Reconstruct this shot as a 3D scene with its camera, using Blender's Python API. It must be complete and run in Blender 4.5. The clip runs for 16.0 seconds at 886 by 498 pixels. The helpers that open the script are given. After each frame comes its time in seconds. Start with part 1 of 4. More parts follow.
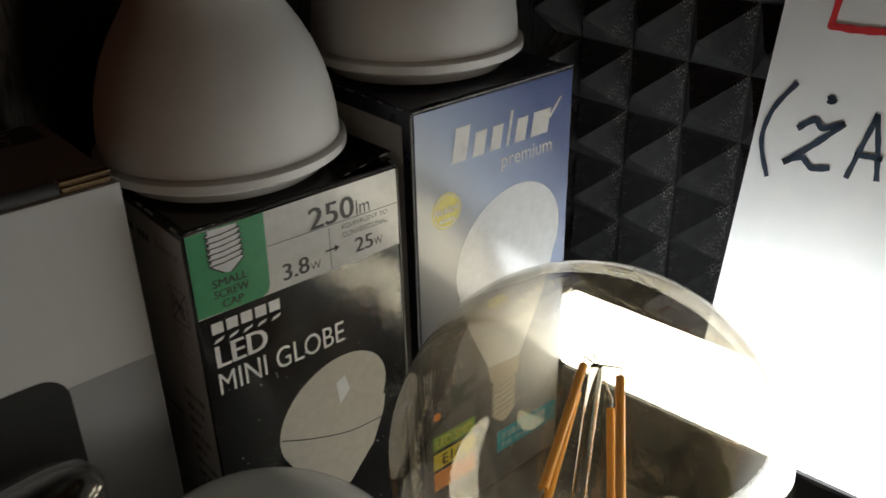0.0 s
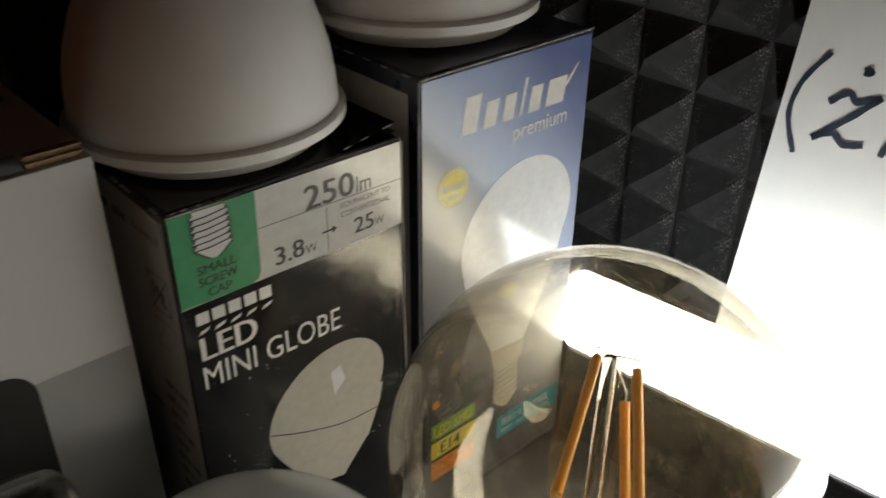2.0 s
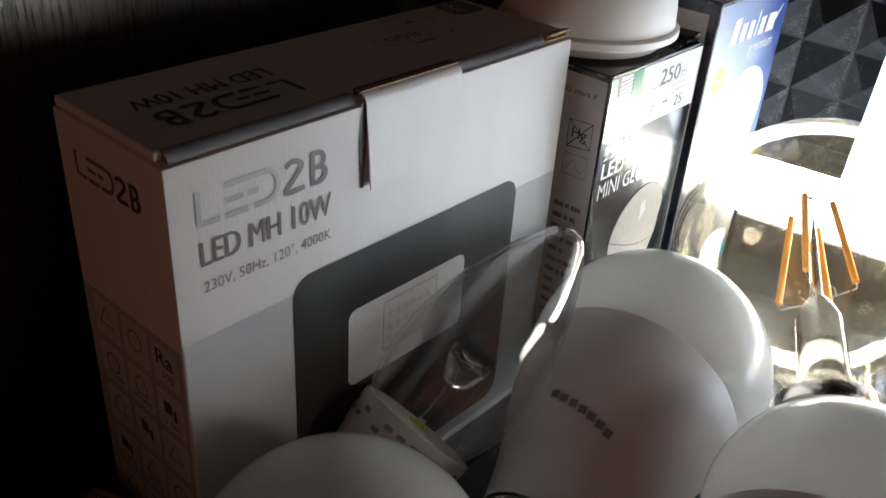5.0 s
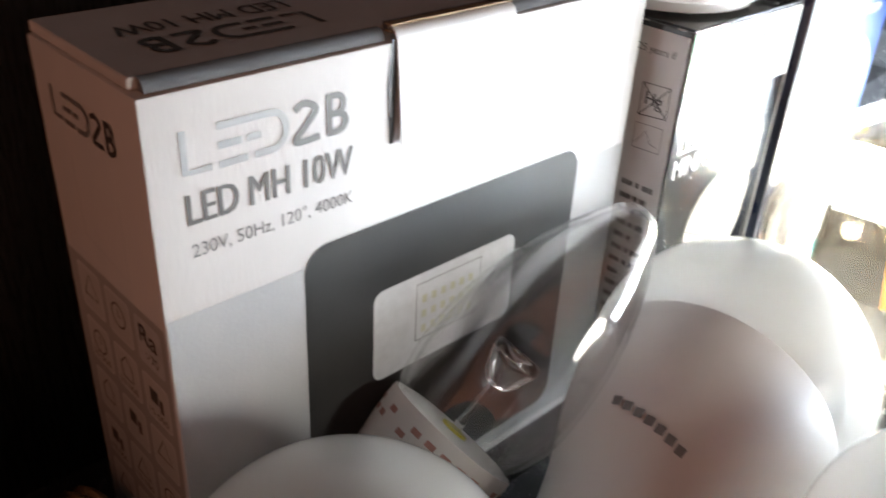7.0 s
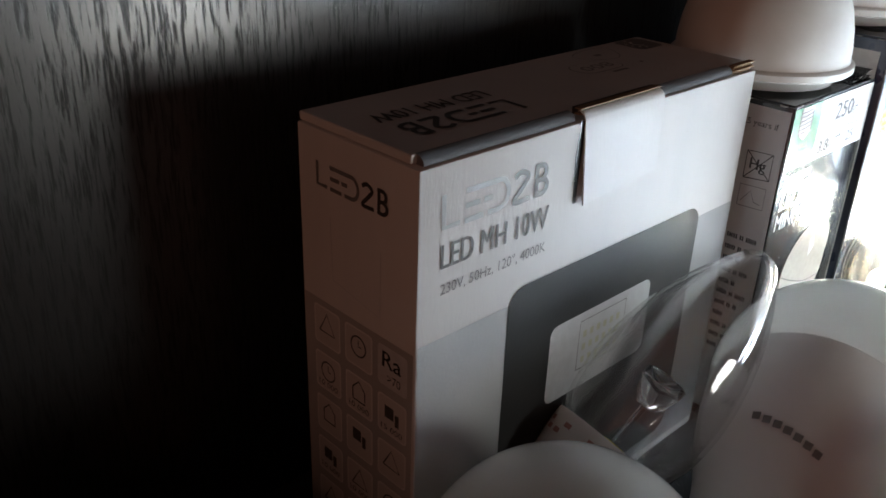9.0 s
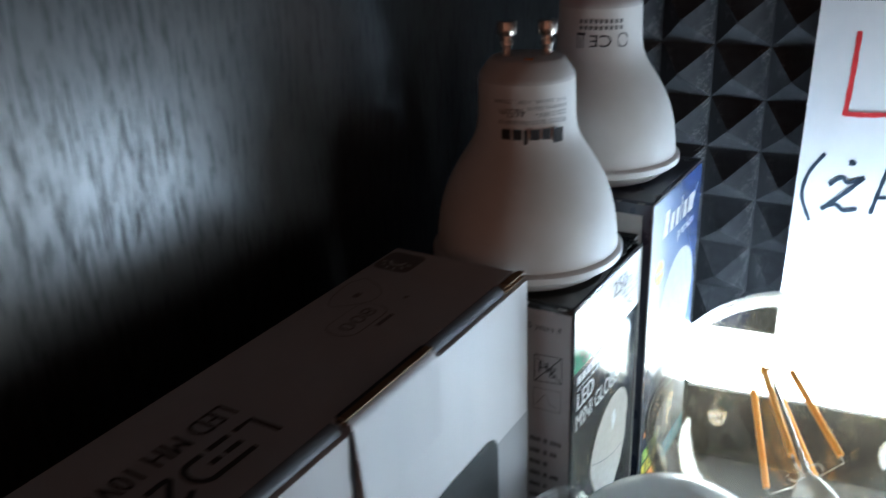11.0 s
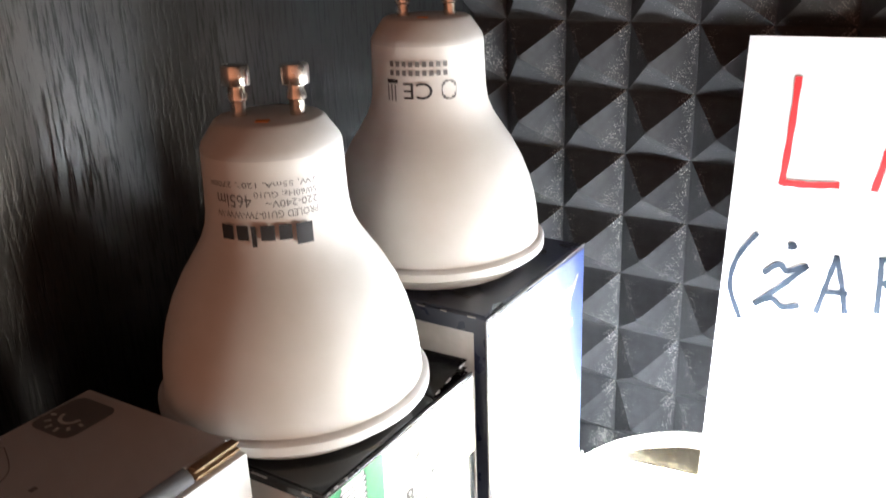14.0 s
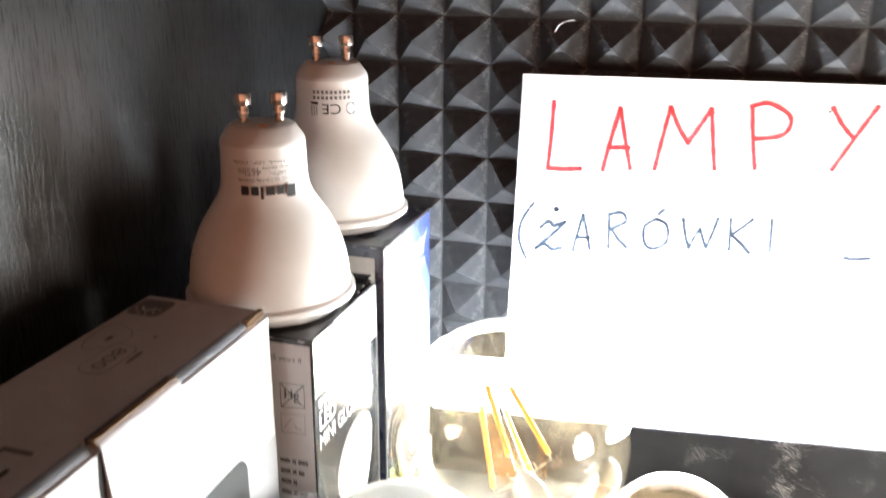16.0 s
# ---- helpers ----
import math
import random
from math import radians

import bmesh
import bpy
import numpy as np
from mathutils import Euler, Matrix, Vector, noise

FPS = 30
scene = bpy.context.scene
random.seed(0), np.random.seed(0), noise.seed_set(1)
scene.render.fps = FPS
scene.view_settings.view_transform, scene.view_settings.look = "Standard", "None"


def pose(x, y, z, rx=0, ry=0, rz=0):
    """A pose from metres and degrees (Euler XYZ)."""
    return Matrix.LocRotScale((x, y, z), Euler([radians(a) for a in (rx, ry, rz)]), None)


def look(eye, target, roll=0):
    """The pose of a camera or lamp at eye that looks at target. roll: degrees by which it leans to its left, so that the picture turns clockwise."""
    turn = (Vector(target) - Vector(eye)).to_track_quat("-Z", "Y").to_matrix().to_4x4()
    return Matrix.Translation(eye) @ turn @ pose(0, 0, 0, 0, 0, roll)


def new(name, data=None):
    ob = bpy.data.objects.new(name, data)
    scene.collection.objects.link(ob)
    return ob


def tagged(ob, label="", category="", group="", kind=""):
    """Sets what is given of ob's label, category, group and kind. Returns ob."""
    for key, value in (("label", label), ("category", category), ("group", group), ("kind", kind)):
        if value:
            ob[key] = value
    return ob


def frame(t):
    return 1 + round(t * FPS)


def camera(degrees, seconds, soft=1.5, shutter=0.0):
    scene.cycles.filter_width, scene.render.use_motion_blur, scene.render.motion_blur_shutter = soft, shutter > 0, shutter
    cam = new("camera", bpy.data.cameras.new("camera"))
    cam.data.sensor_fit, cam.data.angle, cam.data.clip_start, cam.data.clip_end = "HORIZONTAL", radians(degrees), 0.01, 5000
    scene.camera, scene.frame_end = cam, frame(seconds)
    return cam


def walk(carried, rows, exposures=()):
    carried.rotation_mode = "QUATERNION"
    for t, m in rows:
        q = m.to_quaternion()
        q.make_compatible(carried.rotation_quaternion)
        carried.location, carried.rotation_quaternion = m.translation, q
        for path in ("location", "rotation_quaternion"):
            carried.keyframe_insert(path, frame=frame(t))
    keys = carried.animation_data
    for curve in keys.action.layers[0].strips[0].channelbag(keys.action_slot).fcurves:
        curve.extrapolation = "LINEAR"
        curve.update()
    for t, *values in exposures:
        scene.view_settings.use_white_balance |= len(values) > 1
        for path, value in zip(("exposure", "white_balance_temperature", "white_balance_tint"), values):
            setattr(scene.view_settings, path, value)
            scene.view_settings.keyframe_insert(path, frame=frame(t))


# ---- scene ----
cam = camera(53.6, 16.0, soft=1.6, shutter=0.35)
PATH = [
    (0, (0.1325, -0.1045, 0.1670), (-1.218, 1.042, -0.761), -1.3),
    (0.5, (0.1272, -0.0898, 0.1640), (-1.216, 1.060, -0.772), -0.7),
    (1, (0.1228, -0.0828, 0.1640), (-1.210, 1.058, -0.796), -0.1),
    (1.5, (0.1193, -0.0850, 0.1660), (-1.188, 1.052, -0.832), 0.0),
    (2, (0.1154, -0.0978, 0.1650), (-1.156, 1.052, -0.864), 0.5),
    (2.5, (0.1061, -0.1249, 0.1690), (-1.135, 1.033, -0.888), 1.3),
    (3, (0.1094, -0.1475, 0.1750), (-1.113, 1.028, -0.886), 2.2),
    (3.5, (0.1091, -0.1623, 0.1750), (-1.088, 1.048, -0.873), 2.8),
    (4, (0.1070, -0.1963, 0.1850), (-1.066, 1.047, -0.853), 3.3),
    (4.5, (0.1042, -0.2296, 0.1830), (-1.019, 1.071, -0.840), 3.7),
    (4.7, (0.1059, -0.2395, 0.1790), (-1.006, 1.073, -0.841), 4.0),
    (6.8, (0.0955, -0.2199, 0.1470), (-1.062, 1.060, -0.864), 2.5),
    (7, (0.0941, -0.2185, 0.1510), (-1.129, 0.999, -0.860), 3.3),
    (7.5, (0.1103, -0.2175, 0.1520), (-1.255, 0.936, -0.744), 3.7),
    (8, (0.1112, -0.2238, 0.1520), (-1.283, 0.907, -0.731), 3.2),
    (8.2, (0.1057, -0.2324, 0.1540), (-1.277, 0.909, -0.732), 3.2),
    (10.3, (0.0654, -0.2963, 0.1930), (-0.933, 1.192, -0.694), 0.9),
    (10.5, (0.0559, -0.2816, 0.2000), (-0.905, 1.223, -0.703), 1.0),
    (10.7, (0.0596, -0.2589, 0.1950), (-0.903, 1.258, -0.683), -0.1),
    (11, (0.0695, -0.2269, 0.1950), (-0.894, 1.347, -0.576), -2.3),
    (11.5, (0.0741, -0.2091, 0.1940), (-0.883, 1.380, -0.555), -2.2),
    (12, (0.0766, -0.1963, 0.1960), (-0.871, 1.400, -0.546), -1.8),
    (12.5, (0.0770, -0.1843, 0.2020), (-0.859, 1.418, -0.543), -1.3),
    (13, (0.0774, -0.1694, 0.1920), (-0.883, 1.424, -0.544), -1.6),
    (13.5, (0.0763, -0.1503, 0.1800), (-0.900, 1.439, -0.540), -1.8),
    (14, (0.0781, -0.1383, 0.1850), (-0.923, 1.442, -0.521), -2.1),
    (14.5, (0.0763, -0.1503, 0.2000), (-0.935, 1.450, -0.444), -2.6),
    (15, (0.0870, -0.1565, 0.2100), (-0.802, 1.512, -0.442), -2.9),
    (15.5, (0.0815, -0.1955, 0.2120), (-0.583, 1.568, -0.458), -1.1),
    (16, (0.0962, -0.2510, 0.2030), (-0.450, 1.556, -0.453), 0.4),]
EXPOSURES = [
    (0, -2.26, 6900, 8), (0.7, -1.98, 6900, 8), (1.2, -1.8, 7000, 8), (1.7, -1.95, 7000, 8), (2.0, -2.0, 7100, 8), (2.5, -2.67, 7600, 8),
    (3.0, -2.25, 7300, 8), (3.5, -1.95, 6250, 9), (4.5, -0.85, 5950, 9), (6.8, 1.55, 5950, 9), (7.2, 1.07, 5950, 9), (7.5, 0.6, 5950, 9),
    (8.2, 0.17, 5850, 9), (10.3, 0.25, 5100, 0), (10.7, -0.15, 4900, 0), (11, -0.31, 5100, 2), (11.5, -0.52, 6200, 9), (12.5, -0.28, 6400, 10),
    (13, 0.87, 6400, 10), (14, 1.3, 6300, 10), (14.5, 1.75, 6000, 9), (15, 2.7, 5900, 9), (15.5, 2.75, 5800, 9), (16, 1.75, 6200, 10),
]
walk(cam, [(t, look(eye, target, roll)) for t, eye, target, roll in PATH], EXPOSURES)

# ---- world ----
GROUND = -0.003
WALL_X, BACK_Y = -0.0705, 0.130

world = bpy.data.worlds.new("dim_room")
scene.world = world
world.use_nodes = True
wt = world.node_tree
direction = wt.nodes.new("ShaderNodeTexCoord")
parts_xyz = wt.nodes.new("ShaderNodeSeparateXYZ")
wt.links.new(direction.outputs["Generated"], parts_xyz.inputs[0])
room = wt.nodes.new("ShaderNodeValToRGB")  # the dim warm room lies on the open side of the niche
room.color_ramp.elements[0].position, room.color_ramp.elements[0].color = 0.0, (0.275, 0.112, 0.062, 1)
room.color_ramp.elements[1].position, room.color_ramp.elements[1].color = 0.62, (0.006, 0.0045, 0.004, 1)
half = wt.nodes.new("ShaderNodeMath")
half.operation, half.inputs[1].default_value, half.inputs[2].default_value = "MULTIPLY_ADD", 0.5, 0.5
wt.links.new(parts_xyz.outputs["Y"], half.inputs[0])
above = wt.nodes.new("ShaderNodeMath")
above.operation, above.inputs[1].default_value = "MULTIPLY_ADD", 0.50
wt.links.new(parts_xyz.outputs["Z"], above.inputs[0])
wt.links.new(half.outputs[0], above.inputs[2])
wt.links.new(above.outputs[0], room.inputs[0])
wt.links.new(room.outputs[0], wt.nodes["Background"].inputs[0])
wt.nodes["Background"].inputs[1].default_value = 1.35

# ---- materials ----


def nodes_of(name):
    m = bpy.data.materials.new(name)
    m.use_nodes = True
    t = m.node_tree
    return m, t, t.nodes["Principled BSDF"]


def link(t, a, b):
    t.links.new(a, b)


def noise_tex(t, scale, detail=4.0, stretch=(1, 1, 1), rough=0.55):
    co = t.nodes.new("ShaderNodeTexCoord")
    mp = t.nodes.new("ShaderNodeMapping")
    mp.inputs["Scale"].default_value = stretch
    n = t.nodes.new("ShaderNodeTexNoise")
    n.inputs["Scale"].default_value, n.inputs["Detail"].default_value, n.inputs["Roughness"].default_value = scale, detail, rough
    link(t, co.outputs["Object"], mp.inputs["Vector"])
    link(t, mp.outputs[0], n.inputs["Vector"])
    return n


def ramp(t, src, stops):
    r = t.nodes.new("ShaderNodeValToRGB")
    el = r.color_ramp.elements
    while len(el) < len(stops):
        el.new(0.5)
    for e, (p, c) in zip(el, stops):
        e.position, e.color = p, (*c, 1) if len(c) == 3 else c
    link(t, src, r.inputs[0])
    return r


def surface(name, a, b, rough=0.5, metal=0.0, scale=150, fine=1800, bump=0.15, coat=0.0, spread=0.12, stretch=(1, 1, 1), specks=0.0, spec=0.5):
    """Two tones mottled at one scale, gloss varied at another, fine relief and, where asked, pale dust specks."""
    m, t, p = nodes_of(name)
    n1, n2 = noise_tex(t, scale, 5, stretch), noise_tex(t, fine, 3, stretch)
    col = ramp(t, n1.outputs[0], [(0.32, a), (0.68, b)]).outputs[0]
    if specks:
        v = noise_tex(t, 2600, 1)
        big = noise_tex(t, 60, 2)
        mul = t.nodes.new("ShaderNodeMath")
        mul.operation = "MULTIPLY"
        link(t, v.outputs[0], mul.inputs[0])
        link(t, big.outputs[0], mul.inputs[1])
        mask = ramp(t, mul.outputs[0], [(0.40 - 0.06 * specks, (0, 0, 0)), (0.47 - 0.06 * specks, (1, 1, 1))])
        mx = t.nodes.new("ShaderNodeMix")
        mx.data_type = "RGBA"
        link(t, mask.outputs[0], mx.inputs["Factor"])
        link(t, col, mx.inputs["A"])
        mx.inputs["B"].default_value = (0.42, 0.40, 0.37, 1)
        col = mx.outputs["Result"]
    link(t, col, p.inputs["Base Color"])
    lo, hi = max(0.02, rough - spread), min(1, rough + spread)
    link(t, ramp(t, n1.outputs[0], [(0.25, (lo,) * 3), (0.75, (hi,) * 3)]).outputs[0], p.inputs["Roughness"])
    bp = t.nodes.new("ShaderNodeBump")
    bp.inputs["Strength"].default_value, bp.inputs["Distance"].default_value = bump, 0.0003
    link(t, n2.outputs[0], bp.inputs["Height"])
    link(t, bp.outputs[0], p.inputs["Normal"])
    p.inputs["Metallic"].default_value = metal
    p.inputs["Coat Weight"].default_value = coat
    p.inputs["Coat Roughness"].default_value = 0.08
    p.inputs["Specular IOR Level"].default_value = spec
    return m


def ink(name, c, rough=0.35, coat=0.3):
    return surface(name, c, tuple(min(1, v * 1.12 + 0.004) for v in c), rough, scale=400, bump=0.03, coat=coat, spread=0.05)


def clear_glass(name, tint=(1, 1, 1), rough=0.0):
    m, t, p = nodes_of(name)
    p.inputs["Base Color"].default_value = (*tint, 1)
    p.inputs["Transmission Weight"].default_value = 1
    p.inputs["IOR"].default_value = 1.46
    n = noise_tex(t, 90, 4)
    link(t, ramp(t, n.outputs[0], [(0.5, (rough,) * 3), (0.8, (rough + 0.05,) * 3)]).outputs[0], p.inputs["Roughness"])
    return m


def wood_black():
    """Black wood-grain laminate: narrow upright pores pressed into a satin film."""
    m, t, p = nodes_of("black_woodgrain")
    grain = noise_tex(t, 1300, 4, (1, 1, 0.085), 0.66)
    fine = noise_tex(t, 2400, 2, (1, 1, 0.30))
    broad = noise_tex(t, 28, 4, (1, 1, 0.35))
    link(t, ramp(t, broad.outputs[0], [(0.3, (0.008, 0.0085, 0.009)), (0.7, (0.015, 0.0155, 0.016))]).outputs[0], p.inputs["Base Color"])
    p.inputs["IOR"].default_value = 1.6
    pores = ramp(t, grain.outputs[0], [(0.40, (0, 0, 0)), (0.49, (1, 1, 1))])
    link(t, ramp(t, grain.outputs[0], [(0.38, (0.40,) * 3), (0.52, (0.31,) * 3)]).outputs[0], p.inputs["Roughness"])
    link(t, ramp(t, grain.outputs[0], [(0.38, (0.45,) * 3), (0.52, (1.0,) * 3)]).outputs[0], p.inputs["Specular IOR Level"])
    add = t.nodes.new("ShaderNodeMath")
    add.operation, add.inputs[1].default_value = "MULTIPLY_ADD", 0.35
    link(t, fine.outputs[0], add.inputs[0])
    link(t, pores.outputs[0], add.inputs[2])
    bp = t.nodes.new("ShaderNodeBump")
    bp.inputs["Strength"].default_value, bp.inputs["Distance"].default_value = 0.30, 0.00012
    link(t, add.outputs[0], bp.inputs["Height"])
    link(t, bp.outputs[0], p.inputs["Normal"])
    return m


def blue_sleeve():
    """Printed carton, blue at top and far edge; silver-grey lower corner paints in reflections."""
    m, t, p = nodes_of("blue_print_painted_sheen")
    co = t.nodes.new("ShaderNodeTexCoord")
    sp = t.nodes.new("ShaderNodeSeparateXYZ")
    link(t, co.outputs["Object"], sp.inputs[0])
    ma = t.nodes.new("ShaderNodeMath")
    ma.operation, ma.inputs[1].default_value = "MULTIPLY_ADD", 1.45
    link(t, sp.outputs["X"], ma.inputs[0])
    link(t, sp.outputs["Z"], ma.inputs[2])
    sc = t.nodes.new("ShaderNodeMath")
    sc.operation, sc.inputs[1].default_value = "MULTIPLY", 5.4
    link(t, ma.outputs[0], sc.inputs[0])
    r = ramp(t, sc.outputs[0], [(0.10, (0.03, 0.032, 0.04)), (0.30, (0.10, 0.10, 0.11)), (0.50, (0.42, 0.42, 0.42)), (0.66, (0.20, 0.26, 0.42)), (0.86, (0.035, 0.07, 0.25))])
    link(t, r.outputs[0], p.inputs["Base Color"])
    p.inputs["Roughness"].default_value = 0.22
    p.inputs["Coat Weight"].default_value = 0.5
    p.inputs["Coat Roughness"].default_value = 0.07
    n = noise_tex(t, 120, 4)
    bp = t.nodes.new("ShaderNodeBump")
    bp.inputs["Strength"].default_value, bp.inputs["Distance"].default_value = 0.12, 0.0004
    link(t, n.outputs[0], bp.inputs["Height"])
    link(t, bp.outputs[0], p.inputs["Normal"])
    return m


def thin_glass(name, tint, dust, mirror=0.04, rim_power=2.6):
    """A thin clear wall: seen straight through, mirroring more towards its rim, with a film of settled dust."""
    m, t, p = nodes_of(name)
    out = t.nodes["Material Output"]
    t.nodes.remove(p)
    clear, gloss = t.nodes.new("ShaderNodeBsdfTransparent"), t.nodes.new("ShaderNodeBsdfGlossy")
    clear.inputs["Color"].default_value = (*tint, 1)
    gloss.inputs["Roughness"].default_value = 0.02
    rim = t.nodes.new("ShaderNodeLayerWeight")
    rim.inputs["Blend"].default_value = 0.5
    steep, amount = t.nodes.new("ShaderNodeMath"), t.nodes.new("ShaderNodeMath")
    steep.operation, steep.inputs[1].default_value = "POWER", rim_power
    amount.operation, amount.inputs[1].default_value, amount.inputs[2].default_value = "MULTIPLY_ADD", 0.75, mirror
    link(t, rim.outputs["Facing"], steep.inputs[0])
    link(t, steep.outputs[0], amount.inputs[0])
    glass = t.nodes.new("ShaderNodeMixShader")
    link(t, amount.outputs[0], glass.inputs[0])
    link(t, clear.outputs[0], glass.inputs[1])
    link(t, gloss.outputs[0], glass.inputs[2])
    film = t.nodes.new("ShaderNodeBsdfTranslucent")
    film.inputs["Color"].default_value = (0.70, 0.57, 0.39, 1)
    lay = t.nodes.new("ShaderNodeBsdfDiffuse")
    lay.inputs["Color"].default_value = (0.70, 0.57, 0.39, 1)
    both = t.nodes.new("ShaderNodeMixShader")
    link(t, film.outputs[0], both.inputs[1])
    link(t, lay.outputs[0], both.inputs[2])
    specks, patches = noise_tex(t, 1700, 2), noise_tex(t, 45, 4)
    mul = t.nodes.new("ShaderNodeMath")
    mul.operation = "MULTIPLY"
    link(t, ramp(t, specks.outputs[0], [(0.48, (0.25,) * 3), (0.70, (1, 1, 1))]).outputs[0], mul.inputs[0])
    link(t, ramp(t, patches.outputs[0], [(0.35, (0.25 * dust,) * 3), (0.70, (dust,) * 3)]).outputs[0], mul.inputs[1])
    mixed = t.nodes.new("ShaderNodeMixShader")
    link(t, mul.outputs[0], mixed.inputs[0])
    link(t, glass.outputs[0], mixed.inputs[1])
    link(t, both.outputs[0], mixed.inputs[2])
    link(t, mixed.outputs[0], out.inputs["Surface"])
    return m


def opal_shell(name, colour):
    """Milky plastic: half of the light goes through, a thin gloss on top."""
    m, t, p = nodes_of(name)
    out = t.nodes["Material Output"]
    t.nodes.remove(p)
    tone = ramp(t, noise_tex(t, 60, 4).outputs[0], [(0.3, tuple(c * 0.97 for c in colour)), (0.7, colour)])
    back, front, gloss = t.nodes.new("ShaderNodeBsdfTranslucent"), t.nodes.new("ShaderNodeBsdfDiffuse"), t.nodes.new("ShaderNodeBsdfGlossy")
    gloss.inputs["Roughness"].default_value = 0.16
    link(t, tone.outputs[0], back.inputs["Color"])
    link(t, tone.outputs[0], front.inputs["Color"])
    milk, mixed, rim = t.nodes.new("ShaderNodeMixShader"), t.nodes.new("ShaderNodeMixShader"), t.nodes.new("ShaderNodeFresnel")
    milk.inputs[0].default_value = 0.42
    rim.inputs["IOR"].default_value = 1.42
    link(t, back.outputs[0], milk.inputs[1])
    link(t, front.outputs[0], milk.inputs[2])
    link(t, rim.outputs[0], mixed.inputs[0])
    link(t, milk.outputs[0], mixed.inputs[1])
    link(t, gloss.outputs[0], mixed.inputs[2])
    link(t, mixed.outputs[0], out.inputs["Surface"])
    return m


def glowing(name, colour, strength):
    m, t, p = nodes_of(name)
    p.inputs["Base Color"].default_value = (0.8, 0.8, 0.8, 1)
    p.inputs["Emission Color"].default_value = (*colour, 1)
    p.inputs["Emission Strength"].default_value = strength
    return m


M_WALL = wood_black()
M_SHELF = surface("dusty_black_board", (0.026, 0.026, 0.027), (0.050, 0.050, 0.051), 0.34, scale=60, bump=0.2, specks=1.0)
M_FOAM = surface("charcoal_foam", (0.024, 0.024, 0.026), (0.045, 0.045, 0.048), 0.85, scale=300, fine=2600, bump=0.7, specks=0.75)
M_PAPER = surface("white_paper", (0.84, 0.85, 0.86), (0.89, 0.89, 0.89), 0.75, scale=90, fine=2500, bump=0.12)
M_RED = ink("red_marker", (0.62, 0.03, 0.035), 0.6, 0)
M_NAVY = ink("dark_marker", (0.02, 0.035, 0.06), 0.6, 0)
M_GLOSSBLACK = surface("glossy_black_carton", (0.006, 0.006, 0.007), (0.012, 0.011, 0.011), 0.20, scale=40, bump=0.06, coat=0.35, spread=0.06, specks=0.15)
M_NAVYCARD = surface("navy_carton", (0.012, 0.016, 0.035), (0.02, 0.026, 0.05), 0.3, scale=60, bump=0.08, coat=0.3)
M_BLUE = blue_sleeve()
M_GREEN = ink("green_print", (0.07, 0.30, 0.15), 0.2, 0.5)
M_SILVER = ink("pale_print", (0.62, 0.61, 0.58), 0.2, 0.5)
M_WHITEINK = ink("white_ink", (0.78, 0.77, 0.74), 0.3)
M_BLACKINK = ink("black_ink", (0.02, 0.02, 0.022), 0.3)
M_GREYINK = ink("grey_ink", (0.19, 0.19, 0.19), 0.4, 0.1)
M_DARKINK = ink("dark_grey_ink", (0.055, 0.052, 0.050), 0.45, 0.1)
M_TITLEINK = ink("title_ink", (0.11, 0.108, 0.105), 0.45, 0.1)
M_MARKINK = ink("mark_grey_ink", (0.31, 0.32, 0.325), 0.45, 0.1)
M_PALEINK = ink("pale_grey_ink", (0.50, 0.51, 0.52), 0.45, 0.1)
M_NECKGREY = ink("matte_grey_neck_ink", (0.16, 0.16, 0.16), 0.8, 0)
M_NECKINK = ink("matte_neck_ink", (0.03, 0.03, 0.032), 0.8, 0)
M_YELLOW = ink("yellow_print", (0.72, 0.62, 0.06), 0.3)
M_DIODE = ink("muted_diode_print", (0.46, 0.46, 0.33), 0.4)
M_TEAL = ink("teal_print", (0.03, 0.28, 0.36), 0.3)
M_LIME = ink("lime_print", (0.18, 0.34, 0.06), 0.3)
M_ORANGE = ink("orange_print", (0.75, 0.26, 0.04), 0.3)
M_REDPRINT = ink("faded_red_print", (0.42, 0.22, 0.19), 0.4)
M_PICTURE = ink("bulb_picture_print", (0.50, 0.47, 0.41), 0.2, 0.5)
M_PICTURE_PALE = ink("pale_bulb_print", (0.72, 0.73, 0.74), 0.2, 0.5)
M_CARD = surface("white_matte_carton", (0.60, 0.60, 0.60), (0.68, 0.67, 0.66), 0.6, scale=45, fine=1200, bump=0.18, stretch=(1, 1, 0.25))
M_CARDGREY = surface("grey_matte_print", (0.36, 0.37, 0.38), (0.42, 0.42, 0.42), 0.6, scale=45, fine=1200, bump=0.15)
# White flap card coloured dark to paint in the shade under the lid edge.
M_FLAP = surface("shaded_flap_card", (0.11, 0.115, 0.125), (0.15, 0.155, 0.165), 0.4, scale=60, fine=1200, bump=0.1)
M_CARDSIDE = surface("grey_side_print", (0.50, 0.50, 0.49), (0.56, 0.55, 0.54), 0.45, scale=60, bump=0.1)
M_DARKPRINT = surface("charcoal_print", (0.020, 0.021, 0.021), (0.032, 0.033, 0.032), 0.42, scale=70, fine=1500, bump=0.12, coat=0.1)
M_SCUFF = surface("worn_card_edge", (0.34, 0.33, 0.32), (0.52, 0.50, 0.48), 0.8, scale=900, bump=0.3)
M_KRAFT = surface("brown_corrugated_edge", (0.20, 0.13, 0.07), (0.34, 0.24, 0.14), 0.85, scale=500, bump=0.6)
M_GU = surface("satin_white_ceramic", (0.70, 0.69, 0.66), (0.76, 0.75, 0.73), 0.42, scale=90, bump=0.05)
M_GUCAP = surface("matte_grey_white_plastic", (0.56, 0.55, 0.53), (0.62, 0.61, 0.60), 0.55, scale=120, bump=0.08)
